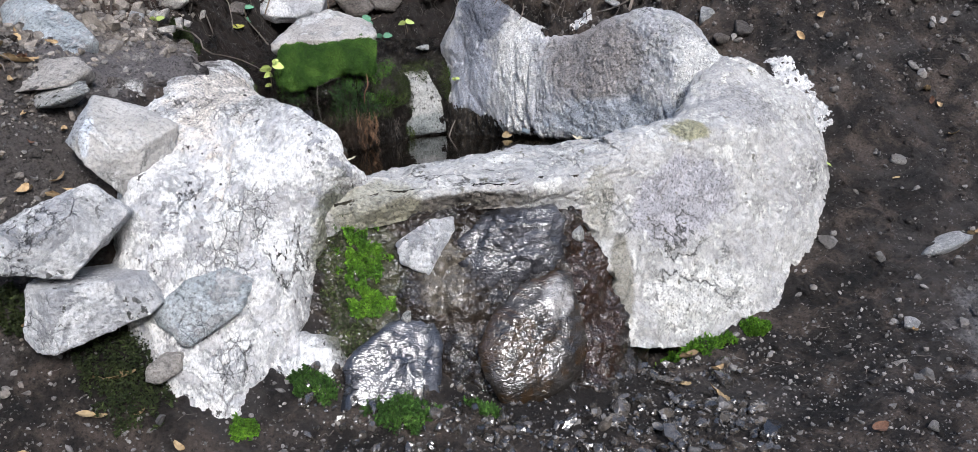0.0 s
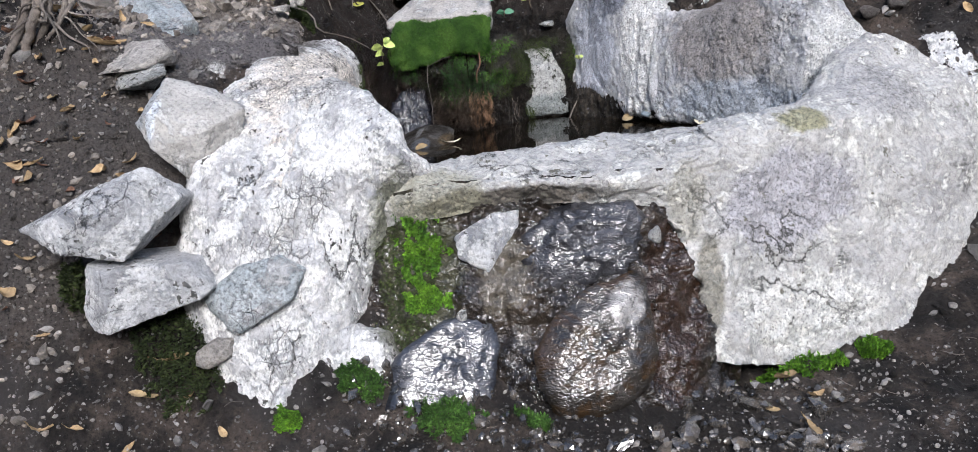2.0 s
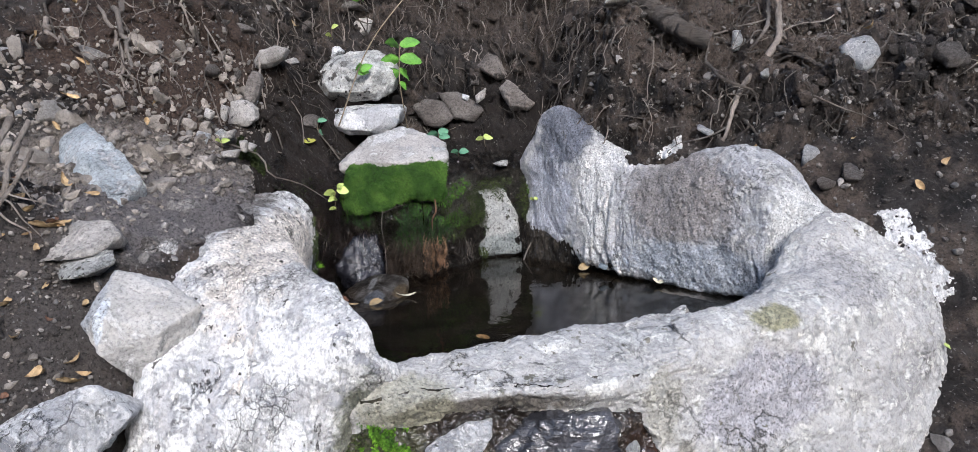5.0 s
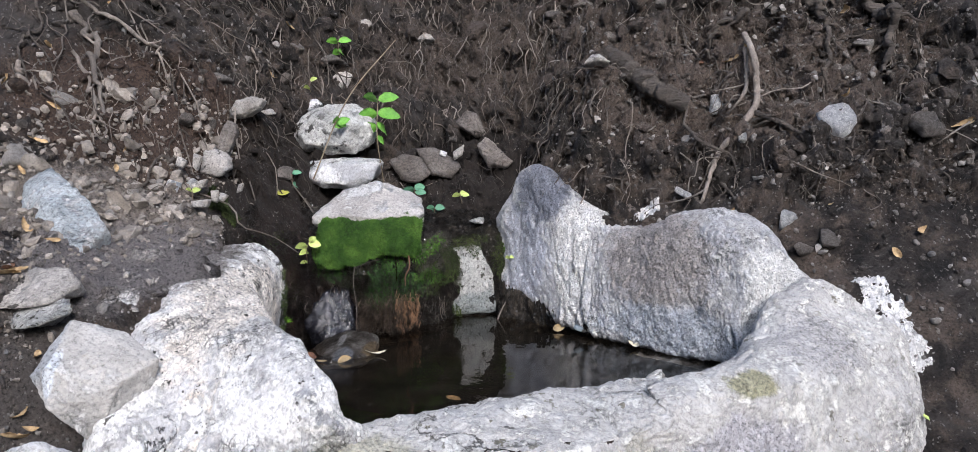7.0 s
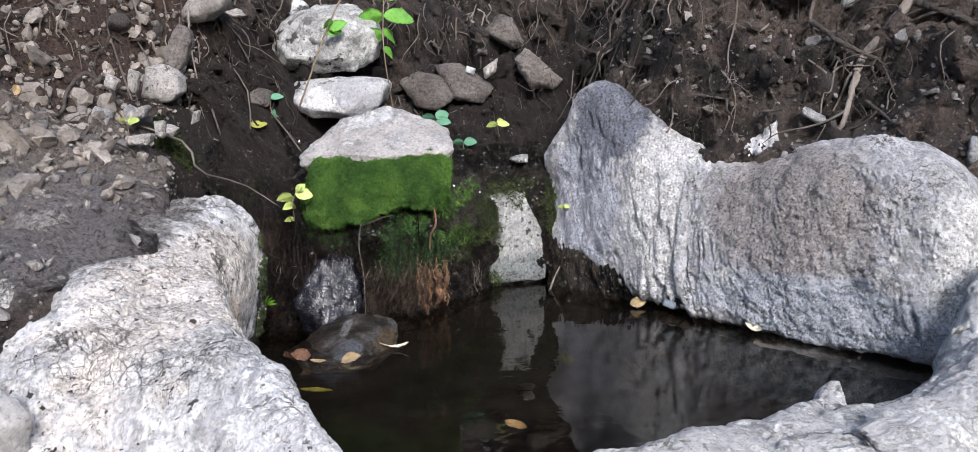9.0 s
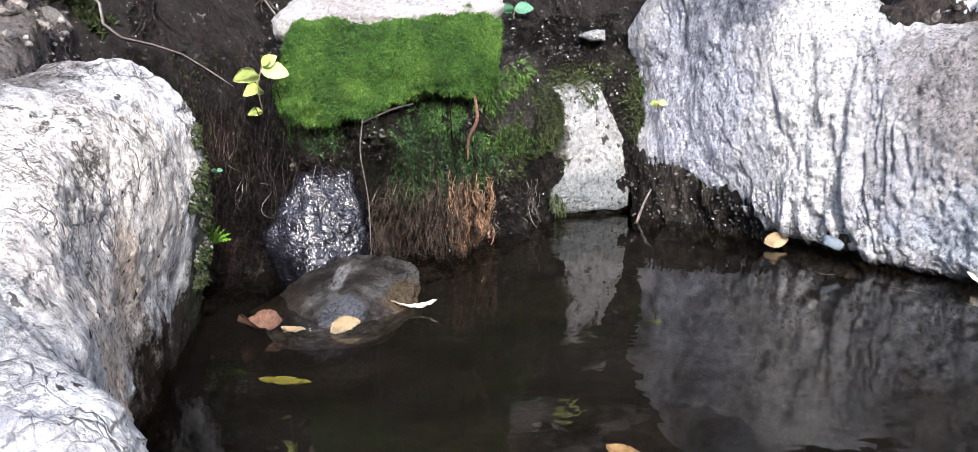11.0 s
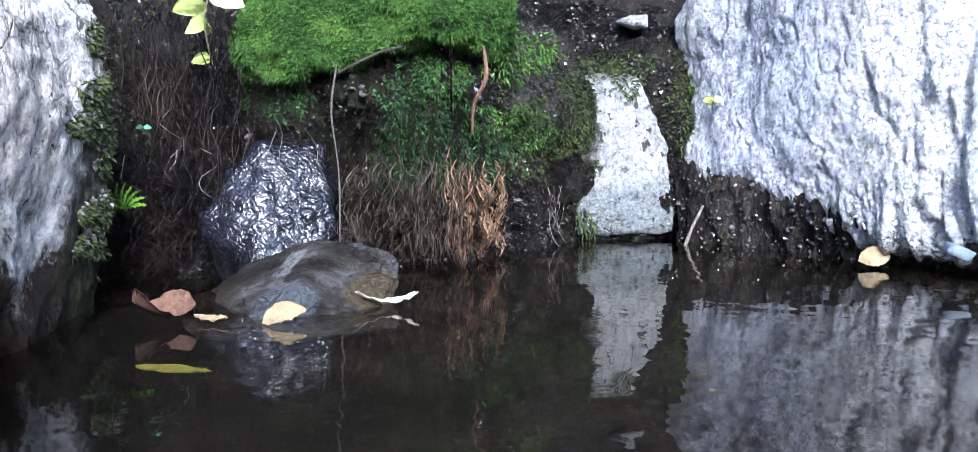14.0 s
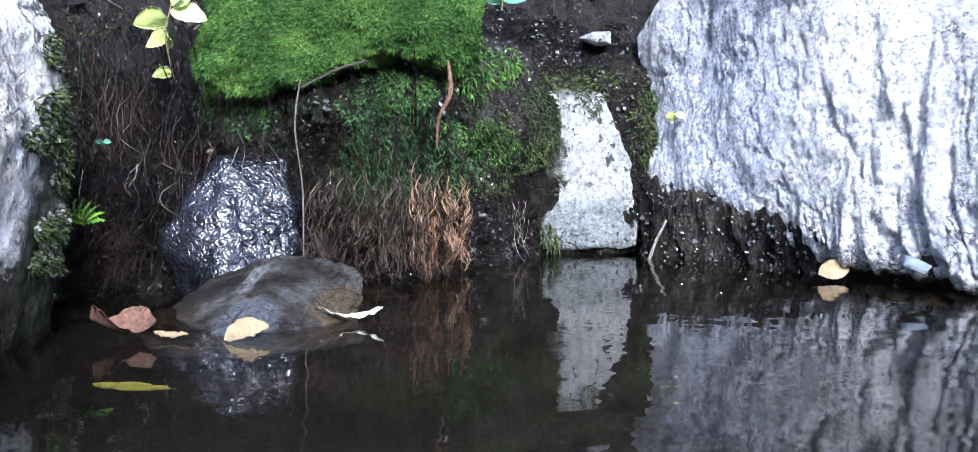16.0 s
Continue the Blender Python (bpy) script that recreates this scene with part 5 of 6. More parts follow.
hull_stone("pointed_stone", "pale grey pointed stone jutting from the soil", M_STONE,
           [(-.95, 1.73, .066), (-.83, 1.72, .098), (-.785, 1.80, .145), (-.70, 1.815, .170), (-.745, 1.735, .085), (-.648, 1.84, .10), (-.69, 1.775, .045), (-.735, 1.745, -.006), (-.86, 1.71, .018), (-.80, 1.95, .1), (-.68, 1.95, .08), (-.8, 1.9, -.02)], 44, 6, amp=0.02, freq=4, chips=0)
hull_stone("block_stone", "pale block stone at the foot of the trough", M_STONE,
           [(-.836, 1.76, -.012), (-.77, 1.72, -.022), (-.64, 1.80, -.022), (-.60, 1.825, -.086), (-.62, 1.80, -.102), (-.775, 1.712, -.146), (-.82, 1.73, -.148), (-.85, 1.745, -.122), (-.84, 1.92, -.02), (-.65, 1.95, -.03), (-.83, 1.9, -.13), (-.62, 1.93, -.11)], 45, 6, amp=0.016, freq=4, chips=0)
hull_stone("cube_stone", "small pale cube-shaped stone on the path", M_TAN,
           face_corners([(-.643, -.209), (-.61, -.188), (-.575, -.193), (-.574, -.227), (-.613, -.245), (-.645, -.239)], 1.80, .012, .06, .3, .3), 46, 4)


# ---- stones, clods and litter on the ground ----
GF = [f[::-1] for f in grid_faces(len(gx), len(gy))]
cx, cy = gx[:-1], gy[:-1]
okx, oky = (gx > -1.75) & (gx < 1.9), (gy > 1.0) & (gy < 4.35)
GF = [f for i in np.nonzero(okx[:-1])[0] for f in GF[i * (len(gy) - 1):(i + 1) * (len(gy) - 1)]]
GF = [f for f in GF if 1.0 < GV[f[0], 1] < 4.35]


def off_pool(p):
    return ~inside(p[:, 0], p[:, 1], POOL) & ~((p[:, 0] > -0.30) & (p[:, 0] < 0.3) & (p[:, 1] > 1.95) & (p[:, 1] < 2.3))


def gully(p):
    return (p[:, 0] > -1.0 + 0.3 * (p[:, 1] < 3.05)) & (p[:, 0] < -0.05) & (p[:, 1] > 2.95)


def on_ground(x, y):
    i, j = int(np.argmin(np.abs(gx - x))), int(np.argmin(np.abs(gy - y)))
    return Vector(GV[i * len(gy) + j])


def litter(P, N, sizes, level, sink=0.15, seed=5):
    """Small broken stones strewn over places, joined."""
    r = np.random.RandomState(seed)
    shapes = [rock(None, (1, 1, 1), 100 + k, level, amp=0.05) for k in range(8)]
    pick, out, tris, count = r.randint(8, size=len(P)), [], [], 0
    for k, (V, F) in enumerate(shapes):
        at = np.nonzero(pick == k)[0]
        a = r.uniform(0, 6.28, (3, len(at)))
        c, s = np.cos(a), np.sin(a)
        one, nil = np.ones(len(at)), np.zeros(len(at))
        turn = lambda m: np.moveaxis(np.array(m), 2, 0)
        M = turn([[c[0], -s[0], nil], [s[0], c[0], nil], [nil, nil, one]]) @ turn([[one, nil, nil], [nil, c[1], -s[1]], [nil, s[1], c[1]]]) @ turn([[c[2], -s[2], nil], [s[2], c[2], nil], [nil, nil, one]])
        sc = np.stack([one, r.uniform(0.6, 1, len(at)), r.uniform(0.45, 1, len(at))], 1) * sizes[at][:, None]
        W = (V[None] * sc[:, None]) @ M.transpose(0, 2, 1) + (P[at] + N[at] * (sizes[at] * (0.5 - sink) * 0.6)[:, None])[:, None]
        out.append(W.reshape(-1, 3))
        tris.append((np.array(F)[None] + np.arange(len(at))[:, None, None] * len(V)).reshape(-1, 3) + count)
        count += len(at) * len(V)
    return np.concatenate(out), np.concatenate(tris)


def strew(n, name, label, category, mat, lo, grow, most, level, keep, seed, smooth=False, sink=0.15):
    P, N = scatter(GV, GF, n, rng, lambda p: off_pool(p) & keep(p))
    V, T = litter(P, N, np.minimum(lo + grow * rng.exponential(size=n), most), level, sink, seed)
    return tagged(new(name, mesh_np(name, V, T, mat, smooth)), label, category, kind="stuff")


P, N = scatter(*BANK, 5200, rng, lambda p: (p[:, 2] > 0) & (p[:, 2] < .42))
V, T = litter(P, np.where(N[:, 1:2] > 0, -N, N), np.minimum(.0022 + .0022 * rng.exponential(size=len(P)), .012), 1, .2, 61)
part("wet_grit", mesh_np("wet_grit", V, T, M_WETGRAVEL, False), bank, "glinting wet crumbs of earth", kind="stuff")
P, N = scatter(SV, SF, 3400, rng, lambda p: (p[:, 1] > 2.72) & (p[:, 2] > .02) & (p[:, 2] < .27) & (p[:, 0] > -.80) & (p[:, 0] + 0.9 * (p[:, 1] - 2.9) > -.722 + .02 * np.sin(p[:, 2] * 60) + .012 * np.sin(p[:, 2] * 171)))
N = np.where(N[:, :1] < 0, -N, N)
part("inner_moss", mesh_np("inner_moss", *blades(P[:2200], N[:2200], rng, 0.008, 0.0013, 0.4, 1.4), M_DULLMOSS), trough, "dull moss on the pool side", kind="stuff")
V, T = litter(P[2200:], N[2200:], np.minimum(.002 + .002 * rng.exponential(size=1200), .008), 1, .2, 62)
part("damp_grit", mesh_np("damp_grit", V, T, M_PEBBLE, False), trough, "damp dirt clinging to the pool side", kind="stuff")
P, N = scatter(*SILL_SKIN, 1500, rng, lambda p: (p[:, 2] > -.005) & (p[:, 2] < .11))
V, T = litter(P, np.where(N[:, 1:2] > 0, -N, N), np.minimum(.002 + .0022 * rng.exponential(size=len(P)), .010), 1, .2, 63)
part("wet_grit", mesh_np("wet_grit", V, T, M_WETGRAVEL, False), sill, "glinting wet grit", kind="stuff")
strew(9500, "gravel", "loose grey gravel scattered over the dark soil", "gravel", M_PEBBLE, .003, .0042, .026, 1, lambda p: (p[:, 1] > 1.3) & ~gully(p), 5)
strew(7000, "gravel", "fine grit and small pebbles trodden into the path", "gravel", M_PEBBLE, .002, .003, .014, 1, lambda p: (np.abs(p[:, 0]) < 1.25) & (p[:, 1] > 1.3) & (p[:, 1] < 2.35), 35)
strew(900, "gravel", "larger grey gravel lying on the dark soil", "gravel", M_PEBBLE, .010, .007, .045, 2, lambda p: (p[:, 1] > 1.3) & ~gully(p), 15)
strew(3800, "gravel", "pale angular gravel on the brown bank", "gravel", M_RUBBLE, .004, .0055, .035, 1, lambda p: (p[:, 0] < -.86) & (p[:, 1] > 1.5) & (p[:, 2] < .75) & ~gully(p), 6)
strew(650, "gravel", "tan broken stones bedded in the brown bank", "gravel", M_RUBBLE, .012, .011, .06, 2, lambda p: (p[:, 0] < -.98) & (p[:, 1] > 2.3) & (p[:, 1] < 3.3) & (p[:, 2] < .85) & ~gully(p), 26, False, .35)
strew(700, "gravel", "wet dark gravel at the foot of the spill", "gravel", M_WETGRAVEL, .007, .008, .04, 2, lambda p: (p[:, 0] > -.35) & (p[:, 0] < .62) & (p[:, 1] > 1.75) & (p[:, 1] < 2.2), 8, False)
strew(4200, "gravel", "grey-brown gravel bedded in the soil bank", "gravel", M_GREY, .005, .007, .035, 1, lambda p: (p[:, 0] > .1) & (p[:, 1] > 2.95), 28, False, .3)
strew(17000, "soil_crumbs", "loose crumbs of dark soil", "soil", M_SOIL, .003, .0055, .035, 1, lambda p: p[:, 1] > 1.4, 7, False, .25)
strew(2200, "soil_clods", "crumbling clods of brown soil on the bank", "soil", M_SOIL, .018, .014, .075, 2, lambda p: (p[:, 2] > .5) & (p[:, 1] > 2.7), 27, False, .3)

STONES = [
    (0.895, 3.345, .115, .11, M_STONE), (0.573, 3.507, .055, .06, M_STONE), (0.822, 3.444, .05, .05, M_GREY), (1.176, 3.368, .09, .06, M_GREY), (0.443, 3.345, .035, .03, M_STONE),
    (0.628, 3.379, .032, .03, M_WHITE), (0.732, 3.161, .055, .04, M_STONE), (0.838, 3.10, .07, .04, M_GREY), (-1.439, 3.0, .08, .06, M_TAN), (-1.40, 2.741, .09, .07, M_TAN),
    (-1.068, 3.101, .055, .045, M_STONE), (-1.006, 3.115, .05, .04, M_STONE), (-1.099, 3.042, .06, .04, M_STONE), (-1.15, 2.9, .05, .04, M_TAN), (1.26, 2.55, .10, .05, M_STONE), (1.05, 2.25, .05, .04, M_STONE), (1.17, 1.90, .09, .04, M_STONE), (1.22, 1.98, .06, .04, M_STONE)]
more = np.random.RandomState(3)
P, N = scatter(GV, GF, 110, more, lambda p: off_pool(p) & ((p[:, 0] < -0.92) | (p[:, 0] > 0.75)) & (p[:, 1] > 1.7))
STONES += [(p[0], p[1], s, s * 0.75, m) for p, s, m in zip(P, more.uniform(0.02, 0.045, 110), [M_STONE, M_GREY, M_TAN, M_GREY, M_GREY] * 22)]
shapes = {}
for k, (x, y, w, h, m) in enumerate(STONES):
    key = (m.name, k % 6)
    if key not in shapes:
        shapes[key] = mesh_of("loose_stone", *rock(None, (1.05, 1.0, 0.95), 60 + k, 3, amp=0.06), m)
    ob = tagged(new("loose_stone", shapes[key]), {"white_stone": "small white stone lying on soil", "tan_stone": "tan angular stone lying in the bank", "grey_brown_stone": "grey-brown stone half sunk in soil"}.get(m.name, "pale grey angular stone half sunk in soil"), "stone", "loose stones")
    ob.matrix_basis = Matrix.Translation(on_ground(x, y) + Vector((0, -0.05 * h, 0.02 * h))) @ Euler((0.3 * math.sin(k), 0.3 * math.cos(k * 2), k * 1.3)).to_matrix().to_4x4() @ Matrix.Diagonal((w, (w + h) / 2, h, 1))


rs = np.random.RandomState(33)
P, N = scatter(GV, GF, 26, rs, lambda p: off_pool(p) & (p[:, 0] < .5) & (p[:, 0] > -1.3) & (p[:, 2] > .72) & (p[:, 1] > 3.2))
for k, p in enumerate(P):
    w, h = rs.uniform(.04, .10), rs.uniform(.03, .06)
    hull_stone("bank_stone", "grey-brown broken stone lodged in the root-filled bank", M_GREY if k % 3 else M_TAN, chunk((p[0] - w / 2, p[0] + w / 2), (p[1] - .04, p[1] + .08), (p[2] - h / 2, p[2] + h / 2), 200 + k), 200 + k, 4, "bank stones", amp=0.05)


def ground_at(x, y):
    """Points of the uneven ground under plan places, between its grid's corners."""
    G3 = GV.reshape(len(gx), len(gy), 3)
    i, j = np.clip(np.searchsorted(gx, x) - 1, 0, len(gx) - 2), np.clip(np.searchsorted(gy, y) - 1, 0, len(gy) - 2)
    a, b = ((x - gx[i]) / (gx[i + 1] - gx[i]))[..., None], ((y - gy[j]) / (gy[j + 1] - gy[j]))[..., None]
    return (G3[i, j] * (1 - a) + G3[i + 1, j] * a) * (1 - b) + (G3[i, j + 1] * (1 - a) + G3[i + 1, j + 1] * a) * b


def crust(label, x, y, w, d, seed, turn=0.0):
    """Lime crust flaking on the soil: a ragged skin that rises from the ground in islands."""
    u, v = np.meshgrid(np.linspace(-1, 1, 90), np.linspace(-1, 1, 70), indexing="ij")
    px, py = u * w / 2, v * d / 2
    P = ground_at(x + px * math.cos(turn) - py * math.sin(turn), y + px * math.sin(turn) + py * math.cos(turn))
    N = np.cross(np.gradient(P, axis=0), np.gradient(P, axis=1))
    N /= np.linalg.norm(N, axis=2, keepdims=True) + 1e-9
    rise = 0.75 * rough_noise(P.reshape(-1, 3), 15, 6, 0.6, seed).reshape(u.shape) + 0.45 - 1.3 * (u**2 + v**2) ** 1.5
    P = P + N * (np.clip(rise + 0.16, -0.3, 0.25) * 0.016)[..., None]
    return tagged(new("lime_crust", mesh_of("lime_crust", P.reshape(-1, 3), grid_faces(90, 70), M_MORTAR)), label, "crust", kind="stuff")


crust("pale lime crust on soil above the boulder", .335, 3.345, .10, .055, 11, 0.2)
crust("white lime crust flaking on the trodden soil", -.865, 2.43, .17, .07, 5, 0.5)
crust("thin lime crust on the soil edge", -.79, 2.55, .10, .07, 6, 0.9)
crust("thin lime crust beside the wedge stone", -.80, 2.24, .10, .05, 7, 0.6)
crust("white lime crust flaking off beside the trough", .96, 2.95, .26, .16, 2, -0.6)


# ---- roots ----
def wander(a, b, n, amp, r):
    t = np.linspace(0, 1, n)[:, None]
    return np.asarray(a) * (1 - t) + np.asarray(b) * t + r.normal(size=(n, 3)) * amp * np.sin(np.pi * t) ** 0.5


def big_root(label, pts, radii, mat=M_ROOT, name="root"):
    """A gnarled root: a lumpy tapered tube with thin side branches."""
    r = np.random.RandomState(int(abs(pts[0][0]) * 1e4) % 9999)
    radii = [radii[0], radii[len(radii) // 2], radii[-1] * 0.6]
    P = spline(pts, 48)
    P[1:-1] += r.normal(size=(46, 3)) * radii[0] * 0.10
    out = []
    V, F = tube(P, radii, 9, 90)
    c = np.repeat(spline(P, 90), 9, axis=0)
    out.append((c + (V - c) * (1 + 0.20 * rough_noise(c, 22, 3, 0.8, 3) + 0.14 * rough_noise(V, 110, 3, 0.8, 4))[:, None], F))
    if name == "root":
        for k in r.randint(6, 44, 4):
            q, side = [P[k]], r.normal(size=3) * (1, 0.3, 0.4) + (0, 0, -0.7)
            for _ in range(4):
                q.append(q[-1] + side * 0.022 + r.normal(size=3) * 0.008)
            t = np.interp(k / 47, (0, 0.5, 1), radii)
            out.append(tube(q, [t * 0.5, t * 0.35, t * 0.12], 6, 16))
    return tagged(new(name, mesh_of(name, *join(out), mat)), label, "root", "bank roots")


def ground_line(pts, lift):
    """A line that winds over the ground above plan places."""
    P = spline([(x, y) for x, y in pts], 22)
    w = np.random.RandomState(int(abs(pts[0][1]) * 1e4) % 9999).normal(size=(22, 2)) * 0.006
    Q = ground_at(P[:, 0] + w[:, 0], P[:, 1] + w[:, 1])
    return [tuple(q + np.array((0, -1.3 * lift, 1.3 * lift))) for q in Q]


big_root("long pale root winding down the soil bank", [(.655, 3.58, .95), (.672, 3.46, .865), (.683, 3.455, .773), (.673, 3.435, .711), (.612, 3.385, .635), (.566, 3.40, .574), (.538, 3.355, .515), (.509, 3.32, .433), (.50, 3.33, .41)], [.010, .0105, .007])
big_root("short pale root beside the long one", [(.652, 3.54, .90), (.652, 3.51, .869), (.652, 3.48, .777), (.622, 3.425, .728), (.582, 3.455, .676)], [.007, .007, .004])
big_root("thick brown root arching from the bank", ground_line([(1.03, 3.784), (1.10, 3.70), (1.124, 3.66), (1.08, 3.52)], .022), [.022, .019, .012], M_BARK)
big_root("thin crooked root hanging on the bank", ground_line([(.884, 3.78), (.92, 3.70), (.928, 3.66), (.893, 3.48)], .020), [.013, .011, .008], M_BARK)
big_root("brown root lying across the bank", [(.66, 3.44, .70), (.697, 3.40, .682), (.743, 3.385, .664), (.794, 3.34, .632), (.83, 3.28, .62)], [.010, .009, .005], M_BARK)
big_root("thin forked root on the bank", [(.457, 3.435, .656), (.499, 3.33, .608), (.56, 3.355, .58), (.598, 3.37, .559), (.614, 3.315, .493)], [.006, .005, .003], M_BARK)
big_root("thin root above the boulder", [(.567, 3.365, .475), (.592, 3.305, .448), (.604, 3.205, .413)], [.005, .004, .003], M_BARK)
big_root("slanting root across the bank", ground_line([(.724, 3.745), (.62, 3.68), (.504, 3.61)], .018), [.011, .010, .007], M_BARK)
big_root("rotten bark-covered branch stuck in the bank", [(.20, 3.66, .90), (.235, 3.60, .885), (.308, 3.53, .82), (.381, 3.46, .766), (.465, 3.445, .722)], [.024, .036, .050], M_BARK, "branch")
big_root("pale root thread hanging down the dark gully", [(-1.0, 3.28, .74), (-.995, 3.265, .66), (-.985, 3.255, .60), (-.975, 3.25, .535)], [.0028, .0024, .0024], M_ROOT, "root_thread")
for pts, r in (([(-1.518, 3.207), (-1.42, 3.19), (-1.39, 3.12), (-1.33, 3.06), (-1.31, 2.99)], .010), ([(-1.575, 3.01), (-1.49, 2.975), (-1.45, 2.93)], .009), ([(-1.457, 3.121), (-1.36, 3.06), (-1.32, 3.0), (-1.279, 2.93)], .006),
               ([(-1.55, 3.25), (-1.30, 3.28), (-1.15, 3.35)], .007), ([(-1.25, 3.3), (-1.2, 3.2), (-1.21, 3.1)], .004)):
    big_root("bare grey root hanging down the bank", ground_line(pts, .012), [r, r * .9, r * .5])
for k, pts in enumerate(([(-1.05, 2.10, .64), (-1.061, 2.04, .545), (-1.055, 2.02, .491), (-1.09, 2.02, .439), (-1.118, 2.02, .385), (-1.148, 2.02, .316), (-1.158, 2.03, .245), (-1.187, 2.04, .173)], [(-1.02, 2.16, .62), (-1.026, 2.09, .541), (-1.029, 2.07, .487), (-1.066, 2.07, .448), (-1.11, 2.08, .425)],
                         [(-1.03, 2.12, .63), (-1.041, 2.05, .543), (-1.049, 2.04, .476), (-1.099, 2.04, .41), (-1.13, 2.0, .33), (-1.12, 1.97, .26)], [(-1.09, 2.12, .62), (-1.10, 2.05, .52), (-1.12, 2.02, .44), (-1.17, 2.0, .36), (-1.19, 1.97, .26)], [(-1.0, 2.13, .56), (-1.01, 2.08, .50), (-1.04, 2.05, .45), (-1.06, 2.03, .42)])):
    big_root("gnarled pale root clinging to the bank", pts, [(.010, .006, .008, .009, .005)[k]] * 3)
rr = np.random.RandomState(19)
for k in range(26):
    left = k % 2 == 0
    x, y = (rr.uniform(-1.6, -1.0), rr.uniform(3.1, 3.75)) if left else (rr.uniform(-.1, 1.5), rr.uniform(3.55, 3.95))
    r0, pts = rr.uniform(.002, .0048), [(x, y)]
    for _ in range(rr.randint(3, 6)):
        x, y = x + rr.normal() * .05, y - rr.uniform(.03, .09)
        pts.append((x, y))
    big_root("thin dry root straggling down the bank", ground_line(pts, .010), [r0, r0 * .9, r0 * .4], M_ROOT if k % 3 else M_BARK)
rr = np.random.RandomState(9)
P, N = scatter(GV, GF, 3600, rr, lambda p: off_pool(p) & (p[:, 1] > 2.9) & (p[:, 2] > 0.45))
P2, N2 = scatter(GV, GF, 2600, rr, lambda p: off_pool(p) & (p[:, 1] > 3.0) & (p[:, 2] > 0.72))
P, N = np.r_[P, P2], np.r_[N, N2]
fine = []
for p, n in zip(P, N):
    n = n if n[1] < 0 else -n
    L = rr.uniform(0.04, 0.20) * (1.6 if p[0] < -0.9 else 1.0)
    d = np.array((rr.normal() * 0.6, 0, -1.0))
    d -= n * (d @ n) * 0.9
    q = [p + n * 0.004]
    for _ in range(4):
        q.append(q[-1] + (d * 0.25 + rr.normal(size=3) * 0.11) * L + n * 0.004 * rr.normal())
    fine.append((np.array(q), rr.uniform(0.4, 1.8)))
P, N = scatter(GV, GF, 520, rr, lambda p: off_pool(p) & (p[:, 0] > -1.05) & (p[:, 0] < .25) & (p[:, 1] > 3.5) & (p[:, 2] > .70))
drop = []
for p in P:
    L = rr.uniform(.05, .17)
    q = [p + np.array((0, -.012, .004))]
    for _ in range(5):
        q.append(q[-1] + np.array((rr.normal() * .10, -abs(rr.normal()) * .10, -.2)) * L)
    drop.append((np.array(q), rr.uniform(.5, 1.6)))
tagged(new("rootlets", mesh_of("rootlets", *strands(drop, 0.0018, 4), M_ROOT)), "thin grey roots hanging from the top of the bank", "rootlets", kind="stuff")
tagged(new("rootlets", mesh_of("rootlets", *strands(fine[::2], 0.0020, 3), M_ROOT)), "fine dry rootlets matted over the soil bank", "rootlets", kind="stuff")
tagged(new("rootlets", mesh_of("rootlets", *strands(fine[1::2], 0.0022, 3), M_BARK)), "dark brown rootlets matted over the soil bank", "rootlets", kind="stuff")
P, N = scatter(GV, GF, 1000, rr, lambda p: off_pool(p) & (p[:, 1] > 1.3) & ((p[:, 0] < -.85) | (p[:, 0] > .5) | (p[:, 1] < 1.9)))
twigs = []
for p in P:
    a, l = rr.uniform(0, 6.28), rr.uniform(.012, .05)
    twigs.append((wander(p + np.array((0, 0, .003)), p + np.array((math.cos(a) * l, math.sin(a) * l, .006)), 4, .003, rr), rr.uniform(.4, 1.3)))
tagged(new("twig_litter", mesh_of("twig_litter", *strands(twigs, 0.0011), M_ROOT)), "short dry twigs littered over the soil", "twigs", kind="stuff")


# ---- leaves ----
def leaf_mesh(name, mat, length, width, curl=0.3, fold=0.2, twist=0.0, teeth=0.0, tip=1.3, thick=0.0005, seed=1):
    """A leaf blade with a midrib fold, curled along its length, with real thickness."""
    r = np.random.RandomState(seed)
    nu, nv = 15, 7
    s, t = np.meshgrid(np.linspace(0, 1, nu), np.linspace(-1, 1, nv), indexing="ij")
    half = width / 2 * np.sin(np.pi * s ** (1 / tip)) ** 0.75 * (1 + teeth * np.where(np.arange(nu)[:, None] % 2 == 0, 1, -1) * (np.abs(t) > 0.9))
    x, y = length * (s - 0.5), t * half
    z = fold * np.abs(t) * half + curl * length * (s - 0.5) ** 2 * 2 + twist * (s - 0.5) * t * half * 2 + 0.018 * length * r.normal(size=s.shape) * np.abs(t)
    A = np.stack([x, y, z], 2).reshape(-1, 3)
    B = A - np.array((0, 0, thick))
    F = grid_faces(nu, nv)
    n = nu * nv
    edge = [i * nv for i in range(nu)] + [(nu - 1) * nv + j for j in range(1, nv)] + [i * nv + nv - 1 for i in range(nu - 2, -1, -1)] + [j for j in range(nv - 2, 0, -1)]
    F = [f[::-1] for f in F] + [[i + n for i in f] for f in F] + [(a, b, b + n, a + n) for a, b in zip(edge, edge[1:] + edge[:1])]
    return mesh_of(name, np.concatenate([A, B]), F, mat)


